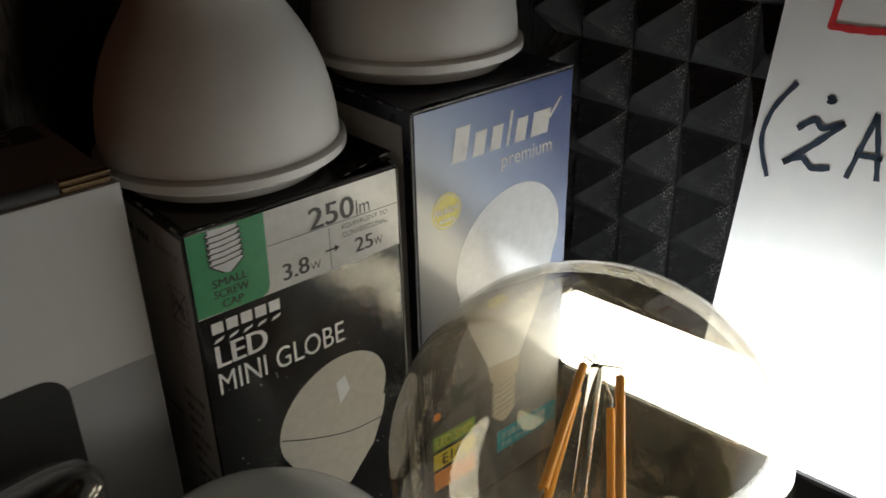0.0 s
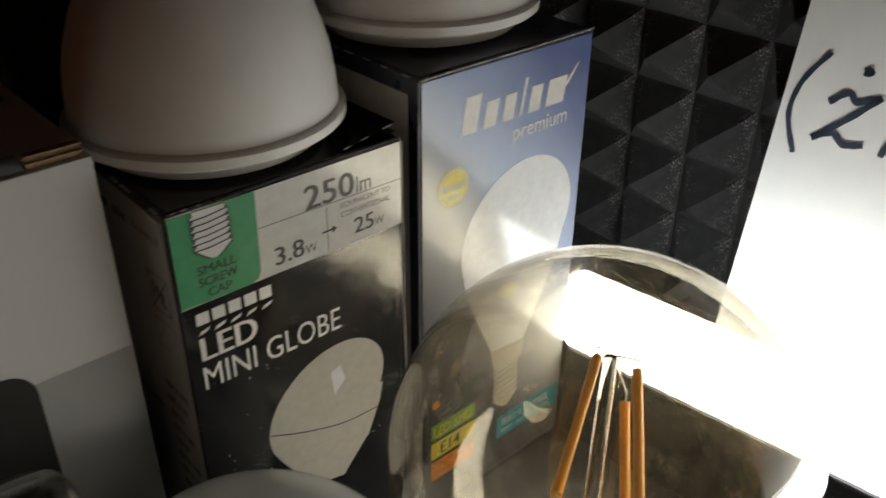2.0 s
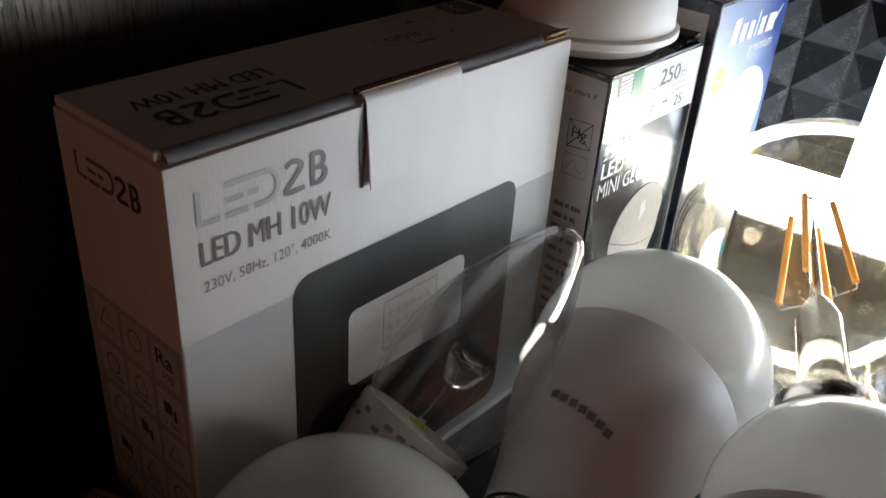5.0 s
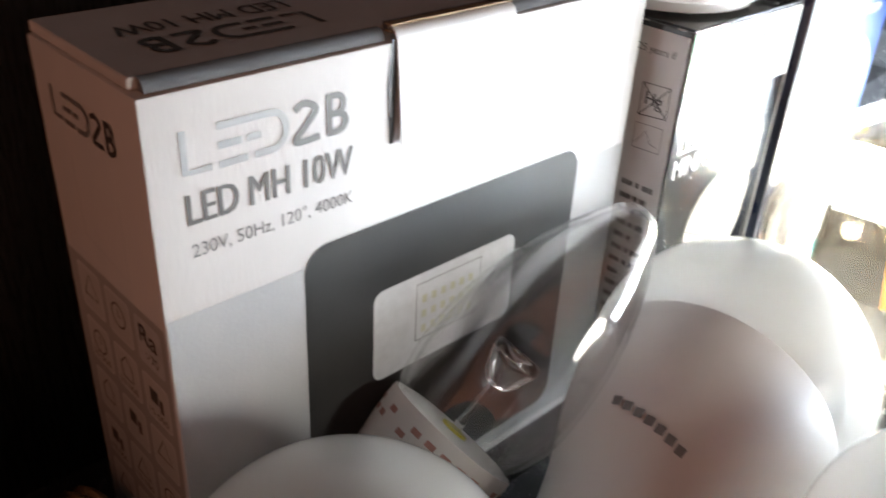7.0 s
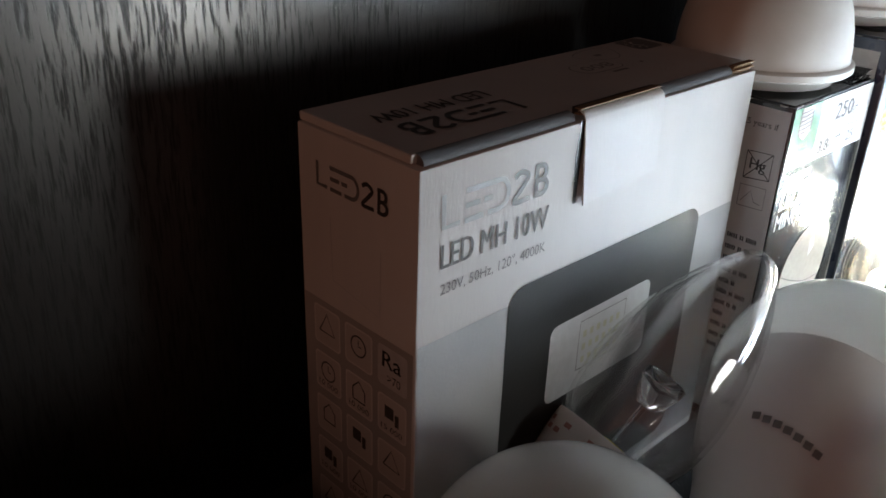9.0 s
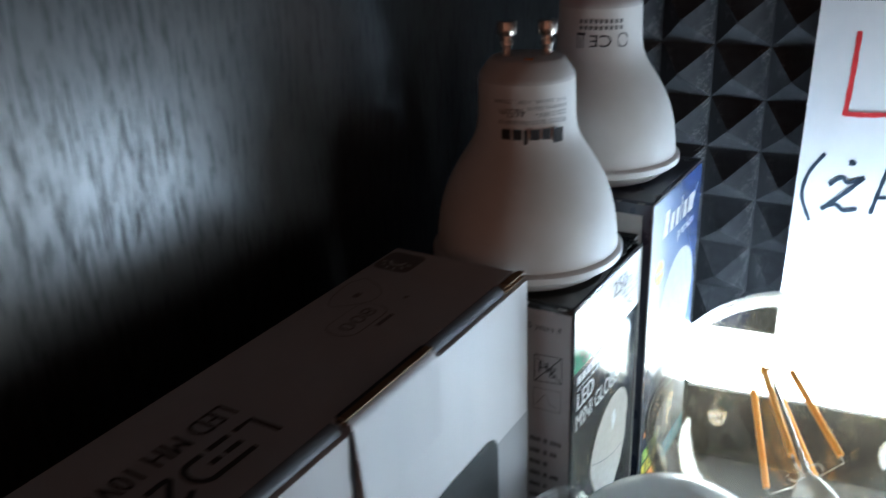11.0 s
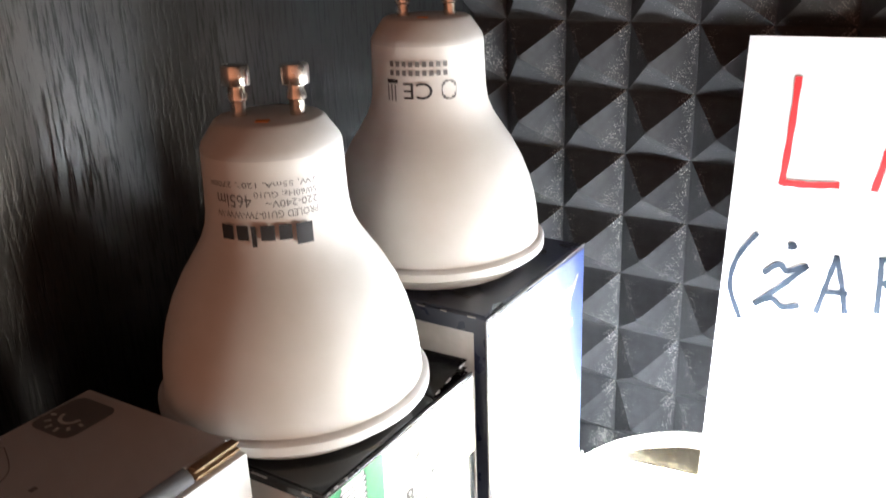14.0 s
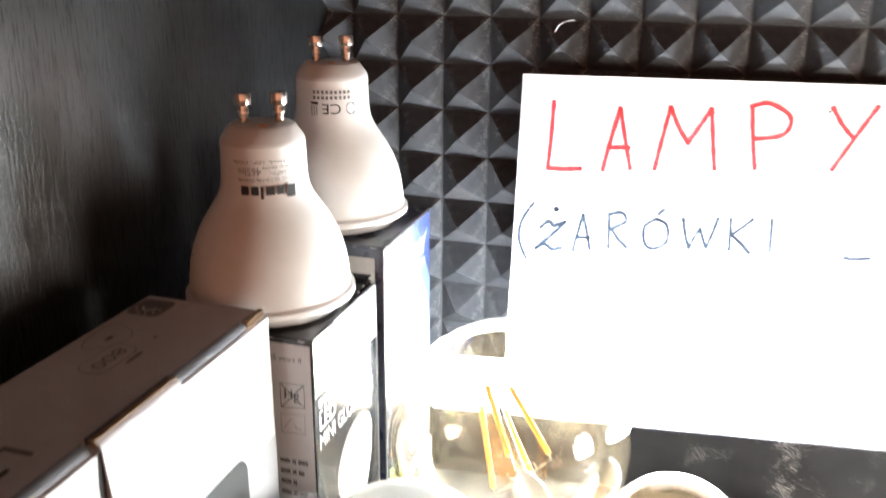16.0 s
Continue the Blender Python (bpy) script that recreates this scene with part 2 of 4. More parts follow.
M_NICKEL = surface("nickel_pin", (0.62, 0.58, 0.52), (0.75, 0.72, 0.68), 0.22, 1.0, scale=200, bump=0.04)
M_BRASS = surface("brass_cap", (0.62, 0.42, 0.22), (0.75, 0.54, 0.32), 0.25, 1.0, scale=200, bump=0.05)
M_OPAL = opal_shell("opal_dome", (0.93, 0.92, 0.89))
M_HOUSING = surface("white_plastic_housing", (0.73, 0.71, 0.69), (0.78, 0.76, 0.74), 0.4, scale=50, bump=0.05)
M_GLASS = thin_glass("clear_bulb_glass", (0.985, 0.955, 0.895), 0.085)
M_STEM = clear_glass("clear_stem_glass", (1, 1, 0.99))
M_CANDLE = thin_glass("clear_candle_shell", (0.98, 0.98, 0.98), 0.012, 0.05, 2.0)
M_LENS = clear_glass("clear_moulded_lens", (0.99, 0.99, 1.0))
M_SMOKE = thin_glass("amber_bulb_glass", (0.93, 0.86, 0.76), 0.10, 0.06)
M_FILAMENT = surface("orange_phosphor", (1.0, 0.38, 0.03), (1.0, 0.48, 0.06), 0.45, scale=900, bump=0.2)
M_WIRE = surface("steel_wire", (0.45, 0.43, 0.40), (0.6, 0.58, 0.55), 0.3, 1.0, scale=300)
M_GLOW = glowing("lit_diffuser", (0.90, 0.96, 1.0), 34.0)
# Glow of the added bulb that supplies the side light from out of view.
M_LIT = glowing("side_light_dome", (1.0, 0.90, 0.76), 17.0)
M_DUST = surface("pale_dust", (0.34, 0.31, 0.26), (0.46, 0.43, 0.38), 0.9, scale=900, bump=0.1)
M_BLACKPLASTIC = surface("black_plastic", (0.012, 0.012, 0.013), (0.02, 0.02, 0.02), 0.4, scale=80, bump=0.1, specks=0.3)

# ---- builders ----


def mesh_of(name, bm, material, smooth=False):
    bmesh.ops.recalc_face_normals(bm, faces=bm.faces)
    me = bpy.data.meshes.new(name)
    bm.to_mesh(me)
    bm.free()
    me.materials.append(material)
    if smooth:
        me.shade_smooth()
        me.set_sharp_from_angle(angle=radians(38))
    return me


def part(name, bm, material, parent=None, label="", smooth=False, shadow=True):
    ob = new(name, mesh_of(name, bm, material, smooth))
    ob.parent = parent
    if label:
        ob["label"] = label
    ob.visible_shadow = shadow
    return ob


def thing(name, m, label, category, group=""):
    ob = new(name)
    ob.empty_display_size = 0.01
    ob.matrix_world = m
    return tagged(ob, label, category, group)


def block(lo, hi, bevel=0.0, segs=2):
    bm = bmesh.new()
    bmesh.ops.create_cube(bm, size=1)
    lo, hi = Vector(lo), Vector(hi)
    for v in bm.verts:
        v.co = Vector((lo[i] + (v.co[i] + 0.5) * (hi[i] - lo[i]) for i in range(3)))
    if bevel:
        bmesh.ops.bevel(bm, geom=bm.edges[:], offset=bevel, segments=segs, affect="EDGES", profile=0.5)
    return bm


def sheet_of(grid, back):
    """A thin closed sheet: a grid of points in front, the same grid shifted by back behind it, and the rim between."""
    bm = bmesh.new()
    front = [[bm.verts.new(p) for p in row] for row in grid]
    rear = [[bm.verts.new(Vector(p) + Vector(back)) for p in row] for row in grid]
    n, m = len(grid), len(grid[0])
    for i in range(n - 1):
        for j in range(m - 1):
            for g in (front, rear):
                bm.faces.new([g[i][j], g[i + 1][j], g[i + 1][j + 1], g[i][j + 1]])
    rim = [(i, 0) for i in range(n)] + [(n - 1, j) for j in range(1, m)] + [(i, m - 1) for i in range(n - 2, -1, -1)] + [(0, j) for j in range(m - 2, 0, -1)]
    for (a, b), (c, d) in zip(rim, rim[1:] + rim[:1]):
        bm.faces.new([front[a][b], front[c][d], rear[c][d], rear[a][b]])
    return bm


def lathe(profile, segs=64, bm=None, axis=Matrix()):
    """Turn (radius, height) pairs about z."""
    bm = bm or bmesh.new()
    rings = []
    for r, z in profile:
        if r < 1e-7:
            rings.append([bm.verts.new(axis @ Vector((0, 0, z)))])
        else:
            rings.append([bm.verts.new(axis @ Vector((r * math.cos(2 * math.pi * k / segs), r * math.sin(2 * math.pi * k / segs), z))) for k in range(segs)])
    for a, b in zip(rings, rings[1:]):
        for k in range(segs):
            q = [a[k % len(a)], a[(k + 1) % len(a)], b[(k + 1) % len(b)], b[k % len(b)]]
            q = list(dict.fromkeys(q))
            if len(q) > 2:
                bm.faces.new(q)
    return bm


def tube(points, r, segs=8, bm=None, flat=1.0):
    """A round bar along a line of points."""
    bm = bm or bmesh.new()
    pts = [Vector(p) for p in points]
    rings = []
    for i, p in enumerate(pts):
        d = (pts[min(i + 1, len(pts) - 1)] - pts[max(i - 1, 0)]).normalized()
        side = d.orthogonal().normalized()
        up = d.cross(side)
        rings.append([bm.verts.new(p + r * (math.cos(2 * math.pi * k / segs) * side + flat * math.sin(2 * math.pi * k / segs) * up)) for k in range(segs)])
    for a, b in zip(rings, rings[1:]):
        for k in range(segs):
            bm.faces.new([a[k], a[(k + 1) % segs], b[(k + 1) % segs], b[k]])
    bm.faces.new(rings[0][::-1])
    bm.faces.new(rings[-1])
    return bm


def smooth_curve(pts, n=8):
    """Points on a smooth line through the given ones."""
    p = [pts[0], *pts, pts[-1]]
    out = []
    for i in range(1, len(p) - 2):
        for k in range(n):
            s = k / n
            out.append(tuple(0.5 * (2 * b + (c - a) * s + (2 * a - 5 * b + 4 * c - d) * s * s + (3 * b - a - 3 * c + d) * s ** 3) for a, b, c, d in zip(p[i - 1], p[i], p[i + 1], p[i + 2])))
    return out + [tuple(pts[-1])]


class Face:
    """A flat side of a thing, with the print that lies on it. a runs to the reader's right, b up."""

    def __init__(self, owner, origin, right, up):
        self.owner, self.o, self.r, self.u = owner, Vector(origin), Vector(right), Vector(up)
        self.n = self.r.cross(self.u)

    def at(self, a, b, lift):
        return self.o + a * self.r + b * self.u + lift * self.n

    def poly(self, name, pts, material, lift=0.0001, label="", parent=None):
        bm = bmesh.new()
        bm.faces.new([bm.verts.new(self.at(a, b, lift)) for a, b in pts])
        me = bpy.data.meshes.new(name)
        bm.normal_update()
        bm.to_mesh(me)
        bm.free()
        me.materials.append(material)
        ob = new(name, me)
        ob.parent = parent or self.owner
        if label:
            ob["label"] = label
        return ob

    def rect(self, name, a0, b0, a1, b1, material, lift=0.0001, label="", radius=0.0, parent=None):
        if not radius:
            return self.poly(name, [(a0, b0), (a1, b0), (a1, b1), (a0, b1)], material, lift, label, parent)
        pts = []
        for ca, cb, s in ((a1 - radius, b0 + radius, -90), (a1 - radius, b1 - radius, 0), (a0 + radius, b1 - radius, 90), (a0 + radius, b0 + radius, 180)):
            pts += [(ca + radius * math.cos(radians(s + k * 15)), cb + radius * math.sin(radians(s + k * 15))) for k in range(7)]
        return self.poly(name, pts, material, lift, label, parent)

    def oval(self, name, a, b, ra, rb, material, lift=0.0001, turn=0.0, label="", half=None):
        c, s = math.cos(radians(turn)), math.sin(radians(turn))
        ks = range(48) if half is None else range(25)
        pts = [(ra * math.cos(2 * math.pi * k / 48), rb * math.sin(2 * math.pi * k / 48)) for k in ks]
        return self.poly(name, [(a + c * x - s * y, b + s * x + c * y) for x, y in pts], material, lift, label)

    def line(self, name, pts, width, material, lift=0.00014, label="", parent=None, close=False):
        """A drawn stroke of even width."""
        p = [Vector(q) for q in pts]
        if close:
            p = [*p, p[0]]
        bm = bmesh.new()
        prev = None
        for i, q in enumerate(p):
            d = p[min(i + 1, len(p) - 1)] - p[max(i - 1, 0)]
            d = d.normalized() if d.length else Vector((1, 0))
            n = Vector((-d.y, d.x)) * width / 2
            pair = [bm.verts.new(self.at(*(q + n), lift)), bm.verts.new(self.at(*(q - n), lift))]
            if prev:
                bm.faces.new([prev[0], prev[1], pair[1], pair[0]])
            prev = pair
        ob = new(name, mesh_of(name, bm, material))
        ob.parent = parent or self.owner
        if label:
            ob["label"] = label
        return ob

    def text(self, name, words, a0, b0, a1, b1, material, lift=0.00018, bold=0.0, slant=0.0):
        """Words fitted into the rectangle from (a0, b0) to (a1, b1)."""
        cu = bpy.data.curves.new(name, "FONT")
        cu.body, cu.size, cu.resolution_u, cu.shear = words, 1.0, 3, slant
        tmp = bpy.data.objects.new(name, cu)
        scene.collection.objects.link(tmp)
        me = bpy.data.meshes.new_from_object(tmp.evaluated_get(bpy.context.evaluated_depsgraph_get()))
        bpy.data.objects.remove(tmp)
        xs, ys = [v.co.x for v in me.vertices], [v.co.y for v in me.vertices]
        x0, x1, y0, y1 = min(xs), max(xs), min(ys), max(ys)
        for v in me.vertices:
            v.co = self.at(a0 + (v.co.x - x0) / (x1 - x0) * (a1 - a0), b0 + (v.co.y - y0) / (y1 - y0) * (b1 - b0), lift)
        if bold:
            bm = bmesh.new()
            bm.from_mesh(me)
            whole = bm.verts[:] + bm.edges[:] + bm.faces[:]
            for side in (-1, 1):
                twin = bmesh.ops.duplicate(bm, geom=whole)["geom"]
                shift = self.r * (b1 - b0) * 1.0 * bold * side + self.n * 0.00001 * (side + 2)
                bmesh.ops.translate(bm, verts=[v for v in twin if isinstance(v, bmesh.types.BMVert)], vec=shift)
            bm.to_mesh(me)
            bm.free()
        me.materials.clear()
        me.materials.append(material)
        me.name = name
        ob = new(name, me)
        ob.parent = self.owner
        return ob


MM = 0.001

# ---- the niche: shelf, wall, back, foam ----


def structure(name, bm, material, label, category):
    return tagged(part(name, bm, material), label, category, kind="structure")


structure("floor", block((WALL_X - 0.02, -1.0, GROUND - 0.02), (0.8, BACK_Y + 0.02, GROUND)), M_SHELF, "dusty black shelf board under the lamps", "shelf")
structure("wall_left", block((WALL_X - 0.02, -1.0, GROUND), (WALL_X, BACK_Y + 0.02, 0.55)), M_WALL, "black wood-grain laminate side panel of the niche", "wall")
structure("wall_back", block((WALL_X, BACK_Y, GROUND), (0.8, BACK_Y + 0.02, 0.55)), M_WALL, "black wood-grain laminate back panel behind the foam", "wall")


def foam_panel():
    """Backing sheet with rows of square pyramids; the near ones are parts, the far ones one joined part."""
    px, pz, depth, base = 0.0209, 0.0203, 0.0128, 0.1205
    x0, x1, z0, z1 = WALL_X + 0.0004, 0.46, GROUND + 0.0005, 0.36
    t = thing("acoustic_foam_panel", pose(0, 0, 0), "charcoal acoustic foam panel of small dusty square pyramids", "foam panel")
    part("backing", block((x0, base, z0), (x1, BACK_Y - 0.0003, z1)), M_FOAM, t, "flat foam backing")
    def pyramid(bm, ox, oz, lo, hi, low, seed):
        """Square rings drawn in towards a blunt tip, cut where the sheet ends."""
        rings = []
        for inset, rise in ((0, 0), (0.04, 0.05), (0.14, 0.24), (0.26, 0.49), (0.38, 0.75), (0.455, 0.90), (0.485, 0.935)):
            ring = []
            for k in range(12):
                side, s = divmod(k, 3)
                a, c = inset + (1 - 2 * inset) * s / 3, inset
                u, w = ((a, c), (1 - c, a), (1 - a, 1 - c), (c, 1 - a))[side]
                y = -depth * rise + (0.00045 * noise.noise((u * 2.5 + seed, w * 2.5, seed)) * rise)
                ring.append(bm.verts.new((ox + max(u, lo) * px, base + y - 0.00005, oz + max(w, low) * pz)))
            rings.append(ring)
        for p, q in zip(rings, rings[1:]):
            for k in range(12):
                bm.faces.new([p[k], p[(k + 1) % 12], q[(k + 1) % 12], q[k]])
        bm.faces.new(rings[-1])

    shared = []
    for s in range(4):
        bm = bmesh.new()
        pyramid(bm, 0, 0, 0, 1, 0, s * 3.7 + 1)
        shared.append(mesh_of("pyramid", bm, M_FOAM))
    far = bmesh.new()
    k0, k1 = math.floor((x0 - 0.0045) / px), math.floor((x1 - 0.0045) / px)
    j0, j1 = math.floor((z0 - 0.1133) / pz), math.floor((z1 - 0.1133) / pz)
    for k in range(k0, k1):
        for j in range(j0, j1):
            ox, oz = 0.0045 + k * px, 0.1133 + j * pz
            lo, low = max(0.0, (x0 - ox) / px), max(0.0, (z0 - oz) / pz)
            if ox > 0.20 or oz > 0.235:
                pyramid(far, ox, oz, lo, 1, low, k + 7 * j)
            elif lo > 0 or low > 0:
                bm = bmesh.new()
                pyramid(bm, ox, oz, lo, 1, low, k + 7 * j)
                part("pyramid", bm, M_FOAM, t)
            else:
                ob = new("pyramid", shared[(k * 7 + j * 3) % 4])
                ob.parent = t
                ob.location = (ox, 0, oz)
    rest = part("pyramids_beyond", far, M_FOAM, t)
    rest["kind"] = "stuff"


foam_panel()

def stray_thread():
    pts = smooth_curve([(0.0343, 0.1078, 0.1702), (0.0358, 0.1066, 0.1727), (0.0393, 0.1062, 0.1746), (0.0420, 0.1070, 0.1749)], 6)
    tagged(part("stray_thread", tube(pts, 0.00012, 5), M_WHITEINK), "fine pale thread caught on the foam", "thread")


stray_thread()

# ---- the lit bar ----


def light_bar():
    t = thing("led_bar_light", pose(-0.0008, 0.0478, GROUND, 0, 0, 7.0), "lit white LED bar lamp on a low black batten", "bar light")
    L, D, lo, hi = 0.27, 0.0065, 0.0292, 0.0510
    part("batten", block((0.002, 0.0005, 0), (L - 0.002, D + 0.010, lo - 0.0002), 0.001), M_BLACKPLASTIC, t, "black batten")
    part("diffuser", block((0.0012, 0, lo), (L - 0.0012, D, hi), 0.0022, 4), M_GLOW, t, "glowing white diffuser", smooth=True)
    for x in (0.0, L - 0.001):
        part("end_cap", block((x, 0.0004, lo + 0.0004), (x + 0.001, D - 0.0004, hi - 0.0004), 0.0003), M_GUCAP, t, "pale end cap")


light_bar()

def added_side_bulb():
    """Unseen upright bulb in a black holder, added to throw light across the niche."""
    t = thing("unseen_side_bulb", pose(0.240, -0.030, GROUND), "unseen lit globe bulb upright in a black holder, added for side light", "lit bulb")
    R, zc = 0.034, 0.074
    dome = [(R * math.cos(radians(-40 + 130 * k / 24)), zc + R * math.sin(radians(-40 + 130 * k / 24))) for k in range(25)]
    dome[-1] = (0.0, zc + R)
    part("dome", lathe(dome, 56), M_LIT, t, "glowing white dome", smooth=True)
    r0, z0 = dome[0]
    part("housing", lathe([(r0, z0), (r0 * 0.98, z0 - 0.002), (0.0135, z0 - 0.012), (0.0085, z0 - 0.022), (0.0080, z0 - 0.024)], 48), M_HOUSING, t, "white plastic housing", smooth=True)
    part("holder", lathe([(0.0, z0 - 0.022), (0.0135, z0 - 0.022), (0.0150, z0 - 0.024), (0.0155, 0.012), (0.0300, 0.009), (0.0310, 0.0), (0.0, 0.0)], 48), M_BLACKPLASTIC, t, "black holder of the added bulb", smooth=True)


added_side_bulb()

# ---- the sign ----


def sign():
    t = thing("paper_sign", pose(0.0238, 0.0775, GROUND + 0.0002, -10.6, 0, 2.0), "white paper sheet hand-lettered in red and dark marker", "paper sign")
    W, H = 0.210, 0.1585
    nx, nz = 24, 16
    grid = [[(i / nx * W - 0.0008 * j / nz, -0.00025, j / nz * H + 0.0022 * (i / nx) * (j / nz)) for j in range(nz + 1)] for i in range(nx + 1)]
    part("sheet", sheet_of(grid, (0, 0.00025, 0)), M_PAPER, t, "plain white paper sheet")
    f = Face(t, (0, -0.0003, 0), (1, 0, 0), (0, 0, 1))

    def strokes(name, lines, material, width):
        bm = bmesh.new()
        for pts in lines:
            p = [Vector((12.2 + (x - 36.0) * 1.032, z + 3.0)) * MM for x, z in smooth_curve(pts, 6)]
            p = [Vector((q.x, q.y * 1.0175)) for q in p]
            prev = None
            for i, q in enumerate(p):
                d = (p[min(i + 1, len(p) - 1)] - p[max(i - 1, 0)]).normalized()
                w = width * (0.5 + 0.06 * math.sin(i * 1.7)) * MM
                n = Vector((-d.y, d.x)) * w
                e = d * w * (-0.6 if i == 0 else 0.6 if i == len(p) - 1 else 0)
                pair = [bm.verts.new(f.at(*(q + n + e), 0.0002)), bm.verts.new(f.at(*(q - n + e), 0.0002))]
                if prev:
                    bm.faces.new([prev[0], prev[1], pair[1], pair[0]])
                prev = pair
        part(name, bm, material, t)

    red, dark = M_RED, M_NAVY
    strokes("letter", [[(36.6, 142.5), (36.4, 128), (35.9, 115.6)], [(35.9, 115.6), (42, 115.6), (49, 116.3)]], red, 1.7)
    strokes("letter", [[(57.6, 116.2), (60, 129), (62.6, 141.2)], [(62.6, 141.2), (65.4, 129), (68.2, 117.4)], [(58.8, 125.2), (63, 125.6), (67.2, 126)]], red, 1.7)
    strokes("letter", [[(77.4, 118), (79.5, 131), (81.5, 142.5)], [(81.5, 142.5), (85, 135), (89, 129)], [(89, 129), (93, 136), (96.5, 142.6)], [(96.5, 142.6), (98, 131), (99.6, 119.6)]], red, 1.7)
    strokes("letter", [[(114.2, 120.6), (112.4, 132), (111, 144.4)], [(110.6, 144), (117, 145.6), (124.8, 141), (123, 134.2), (113, 132)]], red, 1.7)
    strokes("letter", [[(139, 145.4), (143, 139), (147, 134.6)], [(154.4, 146.5), (148, 135), (141.2, 122.2)]], red, 1.7)
    strokes("bracket", [[(31.4, 101.2), (27.2, 94), (26.2, 86), (29.6, 77.8)]], dark, 1.3)
    strokes("letter", [[(34.6, 91.2), (38, 94), (40, 92.4), (44.6, 94.4)], [(44.6, 94.4), (39, 88), (33.2, 82.4)], [(33.2, 82.4), (37, 84.4), (40, 82.6), (43.8, 83.6)], [(40.0, 99.4), (40.6, 99.7), (41.0, 99.3)], [(40.0, 99.0), (40.6, 98.9), (41.0, 99.2)]], dark, 1.5)
    strokes("letter", [[(48.4, 82.8), (50, 91), (51.4, 98)], [(51.4, 98), (53.4, 91), (55, 84)], [(49.2, 88.2), (52, 88.6), (54.6, 88.8)]], dark, 1.3)
    strokes("letter", [[(62.3, 85.3), (62, 92), (61.6, 99)], [(61.4, 98.6), (66.5, 99.8), (68.2, 96.4), (62.2, 92.6)], [(63.4, 92.6), (66, 89), (69.4, 86)]], dark, 1.3)
    strokes("letter", [[(80, 98.4), (75.6, 95), (76.4, 88), (80.4, 86.6), (84.6, 90), (84, 96.4), (80, 98.4)], [(80.6, 100.4), (82.6, 102.6)]], dark, 1.3)
    strokes("letter", [[(90, 99.6), (91.4, 93), (93, 88)], [(93, 88), (95, 93), (96.6, 96)], [(96.6, 96), (98, 92), (99.4, 88.6)], [(99.4, 88.6), (101.4, 95), (103, 100.6)]], dark, 1.3)
    strokes("letter", [[(107.6, 101), (107.8, 95), (108, 88.6)], [(115.6, 101.4), (111.6, 97.4), (108.4, 94.6)], [(108.4, 94.6), (112, 91.6), (115.4, 88)]], dark, 1.3)
    strokes("letter", [[(122.4, 102), (122.6, 95), (122.8, 89.4)]], dark, 1.3)
    strokes("dash", [[(149, 89.4), (153, 89.2), (158, 90)]], dark, 1.3)


sign()

# ---- cartons ----
UPRIGHT = 90


def bar_row(face, name, words, a0, b0, a1, b1, material, lift=0.00018, gap=0.22):
    """A word as plain bars: one short bar a letter."""
    n = len(words)
    step = (a1 - a0) / n
    bm = bmesh.new()
    for k in range(n):
        if words[k] != " ":
            l, r = a0 + k * step, a0 + (k + 1 - gap) * step
            bm.faces.new([bm.verts.new(face.at(a, b, lift)) for a, b in ((l, b0), (r, b0), (r, b1), (l, b1))])
    ob = new(name, mesh_of(name, bm, material))
    ob.parent = face.owner
    return ob


